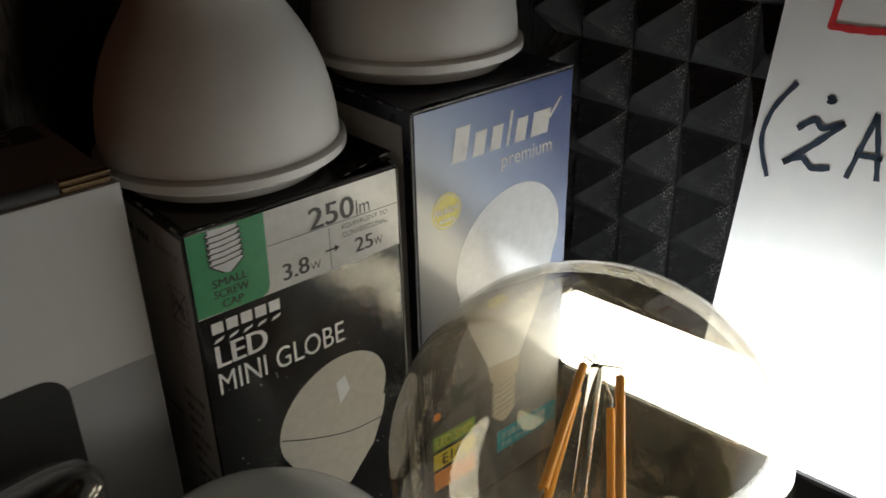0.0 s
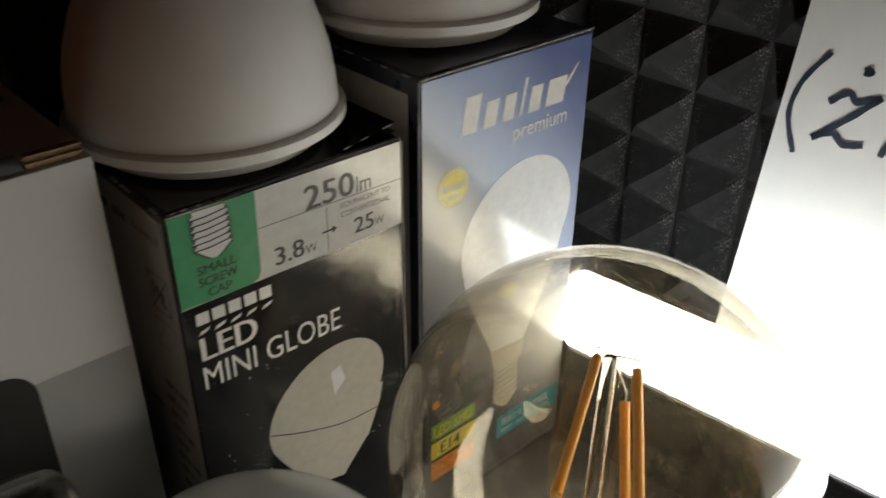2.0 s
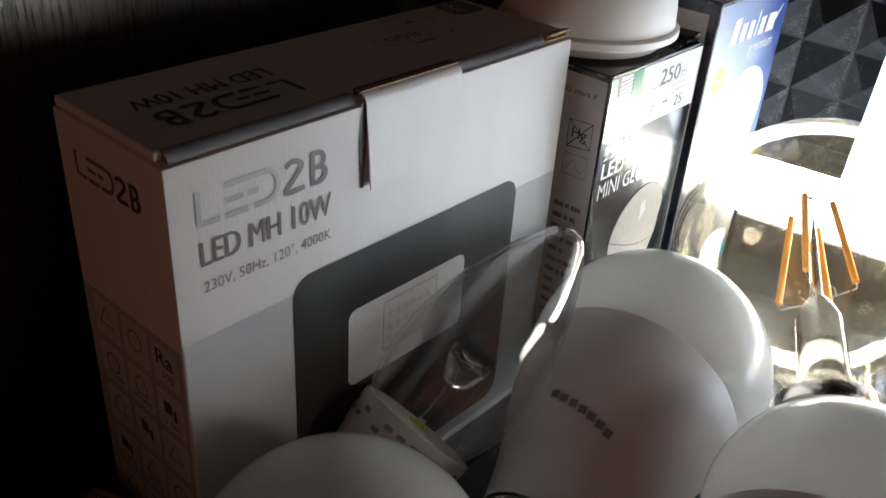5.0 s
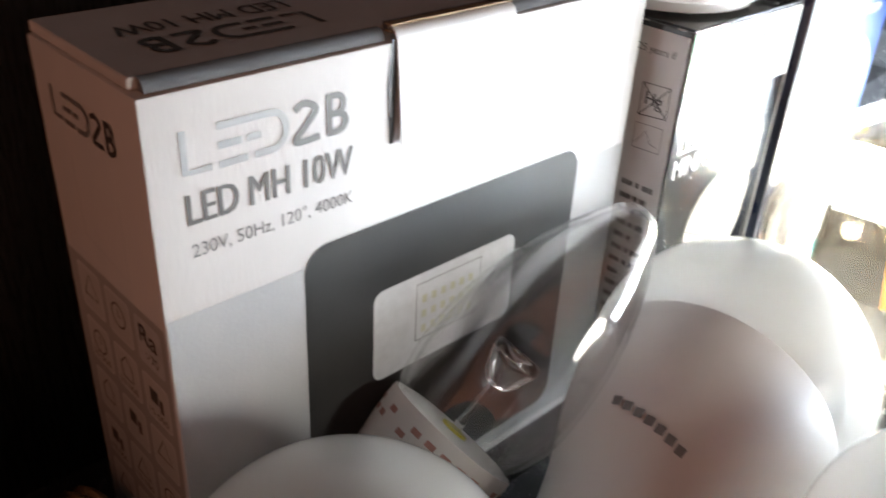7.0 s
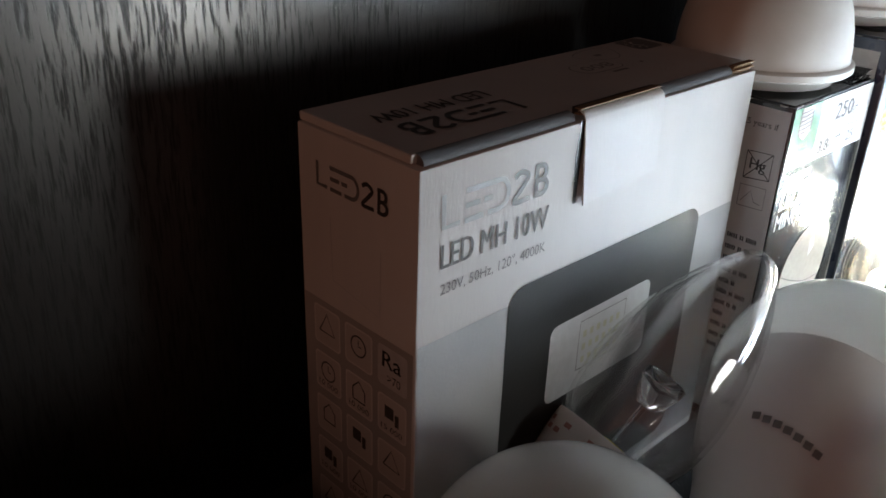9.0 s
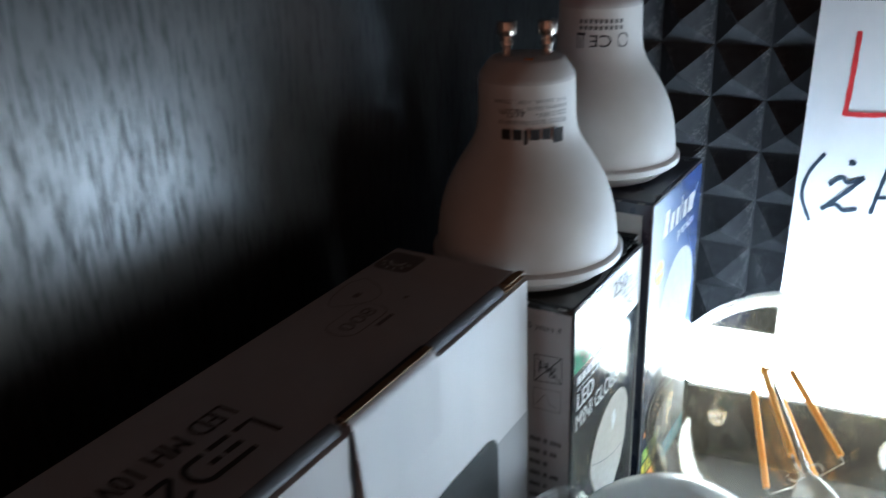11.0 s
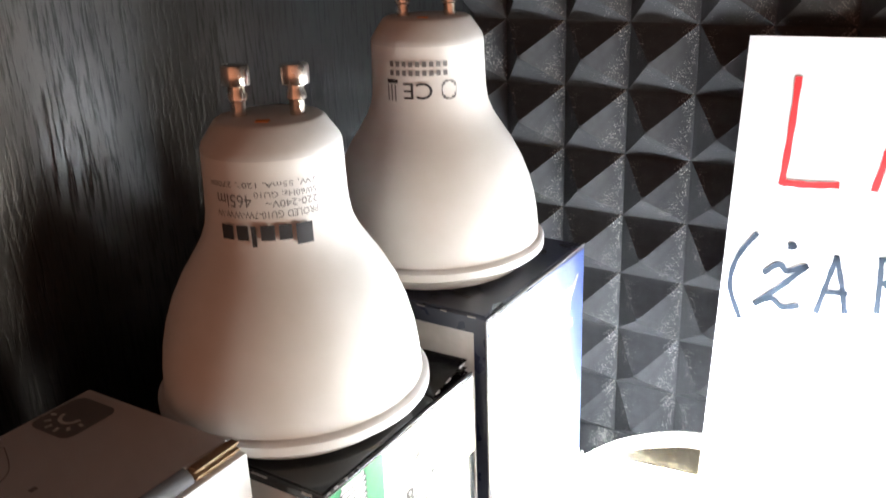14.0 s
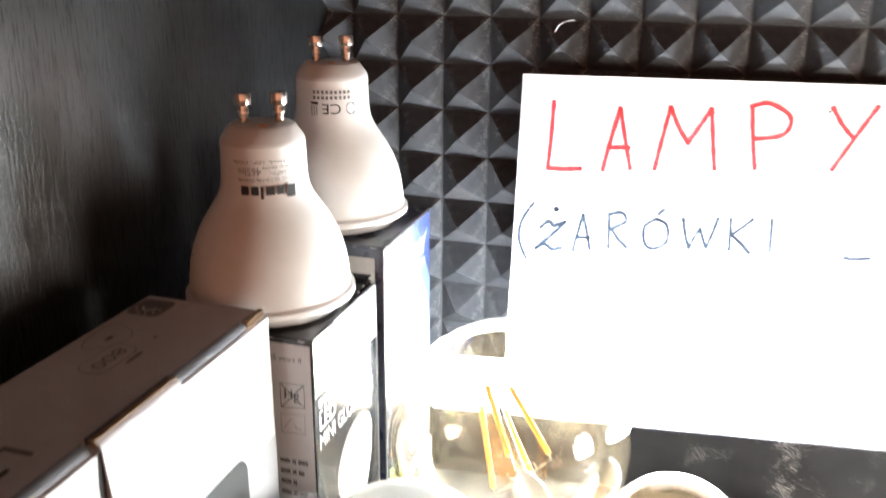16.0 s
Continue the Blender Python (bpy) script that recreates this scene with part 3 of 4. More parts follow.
def flood_box():
    """The wide white carton of a floodlight, lid shut with a tuck tab at the front."""
    W, D, H = 0.1162, 0.0365, 0.1091 - GROUND
    t = thing("floodlight_box", pose(-0.0122, -0.1716, GROUND, 0, 0, UPRIGHT), "white and grey cardboard floodlight box, lid shut, front tab creased", "cardboard box")
    z = -GROUND
    part("carton", block((0, 0, 0), (W, D, H - 0.0017), 0.0005), M_CARD, t, "white printed cardboard walls", smooth=True)
    # lid: board with corrugated edge, and the rolled tuck flap behind the front wall
    part("lid", block((0.0006, 0.0030, H - 0.0016), (W - 0.001, D, H + 0.0003), 0.0004), M_CARD, t, "white cardboard lid")
    part("corrugated_edge", block((W - 0.0095, 0.0012, H - 0.0021), (W - 0.0012, 0.0031, H + 0.0002), 0.0003), M_KRAFT, t, "brown corrugated board edge")
    for a0, a1 in ((0.0020, 0.0440), (0.0740, 0.1062)):
        bm = bmesh.new()
        prof = [(0.0034, 0.0003), (0.0022, 0.0001), (0.0013, -0.0008), (0.0011, -0.0022), (0.0032, -0.0022)]
        ends = [[bm.verts.new((a, y, H + h)) for y, h in prof] for a in (a0, a1)]
        for k in range(len(prof)):
            j = (k + 1) % len(prof)
            bm.faces.new([ends[0][k], ends[0][j], ends[1][j], ends[1][k]])
        bm.faces.new(ends[0][::-1])
        bm.faces.new(ends[1])
        part("tuck_flap", bm, M_FLAP, t, "rolled fold of the lid flap", smooth=True)
    # tab pressed over the front, standing a little proud on one side
    n, rows = 14, []
    for k in range(n + 1):
        s = k / n
        a = 0.0452 + s * 0.0285
        col = [(0.0022, 0.0006), (0.0008, 0.0005), (-0.0002, -0.0002), (-0.0006, -0.0012)]
        for q in (0.15, 0.35, 0.6, 0.85, 1.0):
            proud = 0.0006 + 0.0012 * (1 - s) ** 2 * q + 0.00010 * noise.noise((s * 3, q * 3, 2.0))
            col.append((-proud, -0.0012 - 0.0186 * q + 0.001 * s * q))
        rows.append([(a + 0.0006 * max(0.0, -h / 0.02), y, H + h) for y, h in col])
    part("tab", sheet_of(rows, (0, 0.00035, -0.0001)), M_CARD, t, "creased front closing tab", smooth=True)

    def fluted(name, a0, a1, y0, z0, tall):
        """The cut edge of corrugated board: two liners with a wavy flute between."""
        for h in (0.0, tall):
            part(name, block((a0, y0, z0 + h - 0.00016), (a1, y0 + 0.0016, z0 + h + 0.00016)), M_KRAFT, t, "raw brown board liner")
        m = int((a1 - a0) / 0.0006)
        line = [(a0 + (a1 - a0) * q / m, y0 + 0.0007, z0 + tall * (0.5 + 0.42 * math.sin(q * 1.3))) for q in range(m + 1)]
        part(name, tube(line, 0.0002, 5), M_KRAFT, t, "wavy brown flute")

    part("board_core", block((0.0450, 0.0016, H - 0.0006), (0.0734, 0.0032, H + 0.0010), 0.0002), M_DARKPRINT, t)
    fluted("tab_edge", 0.0448, 0.0736, 0.0006, H - 0.0002, 0.0011)
    fluted("lid_edge", W - 0.0098, W - 0.0012, 0.0004, H - 0.0006, 0.0012)
    f = Face(t, (0, 0, z), (1, 0, 0), (0, 0, 1))
    # flat black patch paints the shade in the gap left of the tab
    f.poly("slot_shade", [(0.0442, 0.0895), (0.0452, 0.0895), (0.0458, 0.1075), (0.0445, 0.1080), (0.0436, 0.1000)], M_BLACKINK, 0.00012, "black patch painting the shaded gap beside the tab")
    f.rect("grey_band", 0.0004, 0.0, W - 0.0004, 0.0713, M_CARDGREY, 0.0001, "grey printed band")
    f.rect("lamp_picture", 0.0258, 0.004, 0.0993, 0.0747, M_DARKPRINT, 0.0002, "charcoal printed lamp picture", radius=0.005)
    f.rect("lamp_window", 0.0411, 0.0385, 0.0803, 0.0598, M_PALEINK, 0.0003, "pale grey lamp window", radius=0.0025)
    cells = bmesh.new()
    for i in range(6):
        for j in range(3):
            a, b = 0.0535 + i * 0.0026, 0.0455 + j * 0.0036
            q = [(a, b), (a + 0.0013, b), (a + 0.0013, b + 0.0018), (a, b + 0.0018)]
            cells.faces.new([cells.verts.new(f.at(*p, 0.0004)) for p in q])
    c = new("diode_marks", mesh_of("diode_marks", cells, M_DIODE))
    c.parent = t
    tagged(c, kind="stuff")
    f.line("chip_outline", [(0.0520, 0.0440), (0.0700, 0.0440), (0.0700, 0.0575), (0.0520, 0.0575)], 0.0003, M_GREYINK, 0.0004, close=True)
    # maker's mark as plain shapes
    def mark(face, a0, b0, a1, b1, pale, dark):
        w, h = a1 - a0, b1 - b0
        A, B = (lambda s: a0 + s * w), (lambda s: b0 + s * h)
        k = 0.16 * h
        face.line("mark_corner", [(A(0.02), B(1)), (A(0.02), B(0.09)), (A(0.16), B(0.09))], k, pale, 0.00016)
        face.rect("mark_bar", A(0.20), B(0.84), A(0.44), B(1.0), pale, 0.00016)
        face.rect("mark_bar", A(0.20), B(0.42), A(0.33), B(0.58), pale, 0.00016)
        face.rect("mark_bar", A(0.20), B(0.0), A(0.36), B(0.16), pale, 0.00016)
        face.line("mark_arc", [(A(0.44), B(0.92)), (A(0.50), B(0.92))] + [(A(0.50 + 0.085 * math.sin(q)), B(0.5 + 0.42 * math.cos(q))) for q in (math.pi * n / 14 for n in range(1, 14))] + [(A(0.50), B(0.08)), (A(0.40), B(0.08))], k, pale, 0.00017)
        face.rect("mark_dot", A(0.36), B(0.42), A(0.44), B(0.58), pale, 0.00016)
        face.line("mark_hook", smooth_curve([(A(0.64), B(0.80)), (A(0.70), B(0.93)), (A(0.77), B(0.75)), (A(0.71), B(0.42)), (A(0.64), B(0.08)), (A(0.79), B(0.08))], 4), k, dark, 0.00016)
        face.line("mark_spine", [(A(0.855), B(0.0)), (A(0.855), B(1.0))], k, dark, 0.00017)
        for name, b_mid, b_half, reach, lift in (("mark_upper_bow", 0.72, 0.21, 0.085, 0.00020), ("mark_lower_bow", 0.29, 0.22, 0.100, 0.00023)):
            face.line(name, [(A(0.86), B(b_mid + b_half))] + [(A(0.90 + (reach - 0.04) * math.sin(q)), B(b_mid + b_half * math.cos(q))) for q in (math.pi * n / 12 for n in range(13))] + [(A(0.86), B(b_mid - b_half))], k * 0.95, dark, lift)

    mark(f, 0.0054, 0.0943, 0.0361, 0.1015, M_MARKINK, M_TITLEINK)
    f.text("print", "LED MH 10W", 0.0057, 0.0865, 0.0362, 0.0916, M_TITLEINK, bold=0.022)
    f.text("print", "230V, 50Hz, 120°, 4000K", 0.0058, 0.0806, 0.0362, 0.0834, M_GREYINK)
    # short side
    s = Face(t, (0, D, z), (0, -1, 0), (0, 0, 1))
    s.rect("grey_band", 0.0006, 0.0, D - 0.0006, 0.0695, M_CARDGREY, 0.0001, "grey printed band")
    mark(s, 0.0062, 0.0957, 0.0290, 0.1010, M_GREYINK, M_DARKINK)
    s.line("crease", [(0.0105, 0.0900), (0.0110, 0.0760), (0.0260, 0.0735), (0.0262, 0.0880)], 0.0002, M_PALEINK)
    for i in range(3):
        for j in range(5):
            a, b = 0.0040 + i * 0.0107, 0.0585 - j * 0.0117
            if b < 0.004:
                continue
            lit = i == 2 and j == 0
            if lit:
                s.rect("icon_plate", a, b, a + 0.0090, b + 0.0095, M_PALEINK, 0.00014, radius=0.001)
                s.text("print", "Ra", a + 0.0015, b + 0.0045, a + 0.0072, b + 0.0082, M_BLACKINK, bold=0.018)
                s.text("print", ">70", a + 0.0030, b + 0.0012, a + 0.0070, b + 0.0032, M_BLACKINK)
                continue
            s.rect("icon_plate", a, b, a + 0.0090, b + 0.0095, M_CARD, 0.00014, radius=0.001)
            s.rect("icon_ground", a + 0.0004, b + 0.0004, a + 0.0086, b + 0.0091, M_CARDSIDE, 0.00018, radius=0.0008)
            q = (i * 5 + j) % 4
            ca, cb = a + 0.0045, b + 0.0052
            if q == 0:
                s.line("icon", [(ca - 0.0026, cb - 0.0018), (ca, cb + 0.0028), (ca + 0.0026, cb - 0.0018)], 0.0004, M_DARKINK, 0.00022, close=True)
            elif q == 1:
                s.line("icon", [(ca + 0.0024 * math.cos(k * 0.45), cb + 0.0024 * math.sin(k * 0.45)) for k in range(14)], 0.0004, M_DARKINK, 0.00022, close=True)
                s.line("icon", [(ca, cb + 0.0014), (ca, cb), (ca + 0.001, cb)], 0.0003, M_DARKINK, 0.00023)
            elif q == 2:
                s.line("icon", [(ca - 0.002, cb - 0.002), (ca - 0.002, cb + 0.001), (ca, cb + 0.003), (ca + 0.002, cb + 0.001), (ca + 0.002, cb - 0.002)], 0.0004, M_DARKINK, 0.00022, close=True)
            else:
                s.rect("icon", ca - 0.0022, cb - 0.001, ca + 0.0006, cb + 0.002, M_DARKINK, 0.00022)
                s.rect("icon", ca + 0.0010, cb - 0.002, ca + 0.0022, cb + 0.001, M_DARKINK, 0.00022)
            if j in (1, 3):
                s.text("print", "15 000" if i == 2 else "10 000", a + 0.0012, b + 0.0010, a + 0.0078, b + 0.0024, M_DARKINK, 0.00023)
    # lid print, read from behind
    top = Face(t, (W, D, H + 0.0003), (-1, 0, 0), (0, -1, 0))
    mark(top, 0.0775, 0.0195, 0.1085, 0.0270, M_DARKINK, M_DARKINK)
    top.text("print", "LED MH 10W", 0.0775, 0.0118, 0.1085, 0.0168, M_DARKINK, bold=0.022)
    top.rect("lamp_badge", 0.0035, 0.0010, 0.0140, 0.0110, M_GREYINK, 0.0001, "grey badge with a white half sun", radius=0.002)
    top.line("sun_arc", [(0.0088 + 0.0020 * math.cos(radians(k)), 0.0058 + 0.0020 * math.sin(radians(k))) for k in range(-90, 91, 20)], 0.0007, M_WHITEINK, 0.00018)
    for k in range(-80, 81, 32):
        c, sn = math.cos(radians(k)), math.sin(radians(k))
        top.line("sun_ray", [(0.0092 + 0.0030 * c, 0.0058 + 0.0030 * sn), (0.0092 + 0.0042 * c, 0.0058 + 0.0042 * sn)], 0.0006, M_WHITEINK, 0.00018)
    top.line("wavy_outline", smooth_curve([(0.020, 0.004), (0.024, 0.011), (0.030, 0.012), (0.036, 0.006), (0.032, 0.003), (0.024, 0.002)], 5), 0.0002, M_GREYINK, close=True)
    top.text("print", "800", 0.0330, 0.0130, 0.0440, 0.0165, M_GREYINK)
    top.rect("capsule", 0.0305, 0.0105, 0.0465, 0.0185, M_GREYINK, 0.0001, radius=0.0035)
    top.rect("capsule_ground", 0.0307, 0.0107, 0.0463, 0.0183, M_CARD, 0.00014, radius=0.0034)
    top.rect("small_print", 0.0275, 0.0068, 0.0300, 0.0082, M_GREYINK)
    top.rect("small_print", 0.0240, 0.0175, 0.0252, 0.0185, M_GREYINK)
    top.rect("small_print", 0.0330, 0.0195, 0.0390, 0.0205, M_GREYINK)


flood_box()


def scuffs(t, start, end, count, seed, size=0.0003):
    """Short pale worn stretches along a card edge."""
    rng = random.Random(seed)
    a, b = Vector(start), Vector(end)
    for k in range(count):
        p = (k + rng.uniform(0.05, 0.5)) / count
        q = p + rng.uniform(0.25, 0.5) / count
        jog = Vector((rng.uniform(-1, 1), rng.uniform(-1, 1), rng.uniform(-1, 1))) * size * 0.35
        mid = a.lerp(b, (p + q) / 2) + jog
        part("worn_spot", tube([a.lerp(b, p), mid, a.lerp(b, q)], size * rng.uniform(0.5, 1.0), 5), M_SCUFF, t)


def screw_picture(face, a, b, w, h, material, dark):
    """A drawn screw cap, tip downwards: bulging threads with a dark outline."""
    right = [(a + w * 0.46, b + h)]
    for k in range(6):
        y = b + h * (0.93 - k * 0.125)
        right += [(a + w * 0.44, y), (a + w * 0.52, y - h * 0.04), (a + w * 0.52, y - h * 0.075), (a + w * 0.44, y - h * 0.115)]
    right += [(a + w * 0.30, b + h * 0.10), (a + w * 0.10, b)]
    left = [(2 * a - x, y + h * 0.02) for x, y in reversed(right)]
    face.poly("screw_picture", right + left, material, 0.00022)
    face.line("outline", right, 0.0003, dark, 0.00027)
    face.line("outline", left, 0.0003, dark, 0.00027)
    for k in range(6):
        y = b + h * (0.90 - k * 0.125)
        face.line("thread_line", [(a - w * 0.50, y - h * 0.025), (a - w * 0.1, y - h * 0.03), (a + w * 0.50, y + h * 0.02)], 0.00026, dark, 0.0003)


def globe_box():
    """Glossy black mini globe carton, its top flap folded loosely."""
    W, D, H = 0.0478, 0.0470, 0.0985 - GROUND
    t = thing("mini_globe_box", pose(-0.0023, -0.0503, GROUND, 0, 0, UPRIGHT - 0.6), "glossy black mini globe bulb carton with green and silver front print", "carton")
    part("carton", block((0, 0, 0), (W, D, H), 0.0005), M_GLOSSBLACK, t, "glossy black card walls", smooth=True)
    part("top_flap", block((0.001, 0.0006, H), (W - 0.0012, D - 0.002, H + 0.0004), 0.0002), M_GLOSSBLACK, t, "black folded top flap")
    bm = bmesh.new()
    fold = [(W - 0.0105, 0.001, H + 0.0005), (W - 0.001, 0.0006, H + 0.0005), (W - 0.0008, 0.011, H + 0.0028), (W - 0.006, 0.010, H + 0.0032)]
    bm.faces.new([bm.verts.new(v) for v in fold])
    bmesh.ops.solidify(bm, geom=bm.faces[:], thickness=0.0004)
    part("dust_flap", bm, M_GLOSSBLACK, t, "loose corner of the inner flap")
    part("worn_edge", tube([(0.0006, 0.0001, H), (0.012, -0.0001, H + 0.0002), (0.03, 0.0, H + 0.0004), (W - 0.0006, 0.0, H + 0.0003)], 0.00028, 6), M_BLACKINK, t)
    z = -GROUND
    f = Face(t, (0, 0, z), (1, 0, 0), (0, 0, 1))
    f.rect("silver_panel", 0.0004, 0.0806, W - 0.0004, 0.0980, M_SILVER, 0.0001, "pale silver rating panel")
    g = [(0.0004, 0.0808), (0.0138, 0.0806), (0.0152, 0.0812), (0.0158, 0.0826), (0.0162, 0.0980), (0.0004, 0.0980)]
    f.poly("green_panel", g, M_GREEN, 0.00016, "green cap-type panel")
    screw_picture(f, 0.0076, 0.0885, 0.0068, 0.0092, M_PICTURE_PALE, M_BLACKINK)
    f.text("print", "SMALL", 0.0042, 0.0861, 0.0114, 0.0878, M_BLACKINK, bold=0.03)
    f.text("print", "SCREW", 0.0042, 0.0838, 0.0114, 0.0855, M_BLACKINK, bold=0.03)
    f.text("print", "CAP", 0.0056, 0.0815, 0.0100, 0.0832, M_BLACKINK, bold=0.03)
    f.text("print", "250", 0.0258, 0.0908, 0.0363, 0.0955, M_DARKINK, bold=0.03)
    f.text("print", "lm", 0.0369, 0.0908, 0.0402, 0.0940, M_DARKINK)
    f.line("rule", [(0.0162, 0.0908), (W - 0.0006, 0.0904)], 0.00022, M_GREYINK, 0.00018)
    f.line("rule", [(0.0301, 0.0900), (0.0300, 0.0808)], 0.00022, M_GREYINK, 0.00018)
    f.line("arrow", [(0.0289, 0.0852), (0.0313, 0.0852)], 0.0004, M_BLACKINK, 0.0002)
    f.poly("arrow_head", [(0.0311, 0.0844), (0.0322, 0.0852), (0.0311, 0.0860)], M_BLACKINK, 0.0002)
    f.text("print", "3.8", 0.0189, 0.0822, 0.0248, 0.0858, M_DARKINK, bold=0.03)
    f.text("print", "W", 0.0251, 0.0822, 0.0276, 0.0840, M_DARKINK)
    f.text("print", "EQUIVALENT TO", 0.0332, 0.0886, 0.0446, 0.0898, M_DARKINK)
    f.text("print", "CONVENTIONAL", 0.0332, 0.0868, 0.0446, 0.0880, M_DARKINK)
    f.text("print", "25", 0.0361, 0.0824, 0.0405, 0.0857, M_DARKINK, bold=0.03)
    f.text("print", "W", 0.0408, 0.0824, 0.0430, 0.0842, M_DARKINK)
    # maker's mark as bars over a broken rule
    bar_row(f, "maker_mark", "MAKER", 0.0026, 0.0766, 0.0180, 0.0790, M_WHITEINK)
    for k in range(5):
        a = 0.0026 + k * 0.0031
        f.poly("mark_dash", [(a, 0.0745), (a + 0.0018, 0.0750), (a + 0.0024, 0.0757), (a + 0.0006, 0.0753)], M_WHITEINK, 0.00016)
    f.text("print", "LED", 0.0027, 0.0691, 0.0136, 0.0739, M_WHITEINK, bold=0.035)
    f.text("print", "MINI GLOBE", 0.0024, 0.0628, 0.0316, 0.0678, M_WHITEINK)
    # printed lamp: dome, seam and cone
    cx, cz, ra, rb, tilt = 0.0275, 0.0465, 0.0150, 0.0118, 32
    c, s = math.cos(radians(tilt)), math.sin(radians(tilt))
    f.poly("lamp_picture", [(cx + c * ra * math.cos(q) - s * rb * math.sin(q), cz + s * ra * math.cos(q) + c * rb * math.sin(q)) for q in (2 * math.pi * k / 40 for k in range(40))], M_PICTURE, 0.00018, "printed pale lamp dome")
    f.poly("lamp_cone_picture", [(0.0140, 0.0440), (0.0300, 0.0470), (0.0412, 0.0440), (0.0404, 0.0395), (0.0372, 0.0320), (0.0300, 0.0240), (0.0238, 0.0255), (0.0190, 0.0310), (0.0150, 0.0380)], M_PICTURE, 0.00020, "printed lamp cone")
    f.line("seam_picture", smooth_curve([(0.0138, 0.0450), (0.0215, 0.0415), (0.0310, 0.0385), (0.0400, 0.0380)], 5), 0.0003, M_BLACKINK, 0.00026)
    f.poly("shine_picture", [(0.0290, 0.0470), (0.0318, 0.0500), (0.0308, 0.0540), (0.0285, 0.0530)], M_PICTURE_PALE, 0.00024)
    rnd = random.Random(5)
    bm = bmesh.new()
    for k in range(70):
        a, b = rnd.uniform(0.002, W - 0.002), rnd.uniform(0.014, 0.064)
        if rnd.random() < 0.5:
            a, b = 0.003 + rnd.random() ** 2 * 0.012, 0.030 + rnd.gauss(0, 0.010)
        b = min(0.066, max(0.006, b))
        r = rnd.uniform(0.00008, 0.0002)
        bm.faces.new([bm.verts.new(f.at(a + r * x, b + r * y, 0.00014)) for x, y in ((1, 0), (0, 1), (-1, 0), (0, -1))])
    st = new("star_specks", mesh_of("star_specks", bm, M_PICTURE_PALE))
    st.parent = t
    scuffs(t, (0.001, 0.0, H + 0.0002), (W - 0.001, 0.0, H + 0.0003), 23, 3, 0.00022)
    scuffs(t, (0.0, 0.001, H), (0.0, D - 0.001, H), 6, 4)
    part("worn_corner", tube([(W, 0.0, H - 0.0006), (W + 0.00006, -0.00005, H * 0.55), (W, 0.0, 0.004)], 0.00016, 6), M_SCUFF, t, "scuffed upright fold")
    # inner flap lifted at the far corner, its folded tongue below
    for lift, reach, back in ((0.0030, 0.013, 0.020), (0.0012, 0.009, 0.015)):
        bm = bmesh.new()
        bm.faces.new([bm.verts.new(v) for v in ((W - reach, 0.0012, H + 0.0006), (W - 0.0004, 0.0010, H + lift), (W - 0.0006, back, H + lift * 0.9), (W - reach * 0.7, back * 0.8, H + 0.0008))])
        bmesh.ops.solidify(bm, geom=bm.faces[:], thickness=0.0003)
        part("inner_flap", bm, M_GLOSSBLACK, t, "lifted black inner flap")
    scuffs(t, (W - 0.013, 0.0011, H + 0.0008), (W - 0.0004, 0.0009, H + 0.0031), 3, 7, 0.0002)
    # narrow side
    s = Face(t, (0, D, z), (0, -1, 0), (0, 0, 1))
    s.rect("side_panel", 0.0006, 0.0006, D - 0.0006, 0.0972, M_CARDSIDE, 0.0001, "light grey side panel of small print")
    s.text("print", "25 years if", D - 0.0135, 0.0912, D - 0.0032, 0.0934, M_BLACKINK)
    bar_row(s, "small_print", "aaaa aaa", D - 0.030, 0.0912, D - 0.0155, 0.0928, M_BLACKINK, gap=0.35)
    s.line("icon", [(D - 0.0105, 0.0768), (D - 0.0030, 0.0776), (D - 0.0030, 0.0850), (D - 0.0105, 0.0846)], 0.00028, M_BLACKINK, close=True)
    s.text("print", "Hg", D - 0.0092, 0.0788, D - 0.0046, 0.0828, M_BLACKINK, bold=0.018)
    s.line("icon", [(D - 0.0103, 0.0770), (D - 0.0032, 0.0848)], 0.00028, M_BLACKINK)
    s.line("icon", [(D - 0.0103, 0.0844), (D - 0.0032, 0.0778)], 0.00028, M_BLACKINK)
    s.line("icon", [(D - 0.0108, 0.0686), (D - 0.0032, 0.0690), (D - 0.0032, 0.0752), (D - 0.0108, 0.0748)], 0.00025, M_GREYINK, close=True)
    s.line("icon", [(D - 0.0100, 0.0700), (D - 0.0075, 0.0735), (D - 0.0060, 0.0705), (D - 0.0042, 0.0703)], 0.00025, M_GREYINK)
    for k in range(11):
        b = 0.0585 - k * 0.0036
        n = (14, 12, 9, 13, 8, 14, 11, 6, 13, 12, 10)[k]
        bar_row(s, "small_print", "aaaaa aa aaaaa"[:n], D - 0.0118, b, D - 0.0118 + n * 0.00065, b + 0.0014, M_BLACKINK, gap=0.3)
    bar_row(s, "small_print", "aaaaaaaaaaaa", D - 0.032, 0.050, D - 0.015, 0.0514, M_GREYINK, gap=0.3)


globe_box()


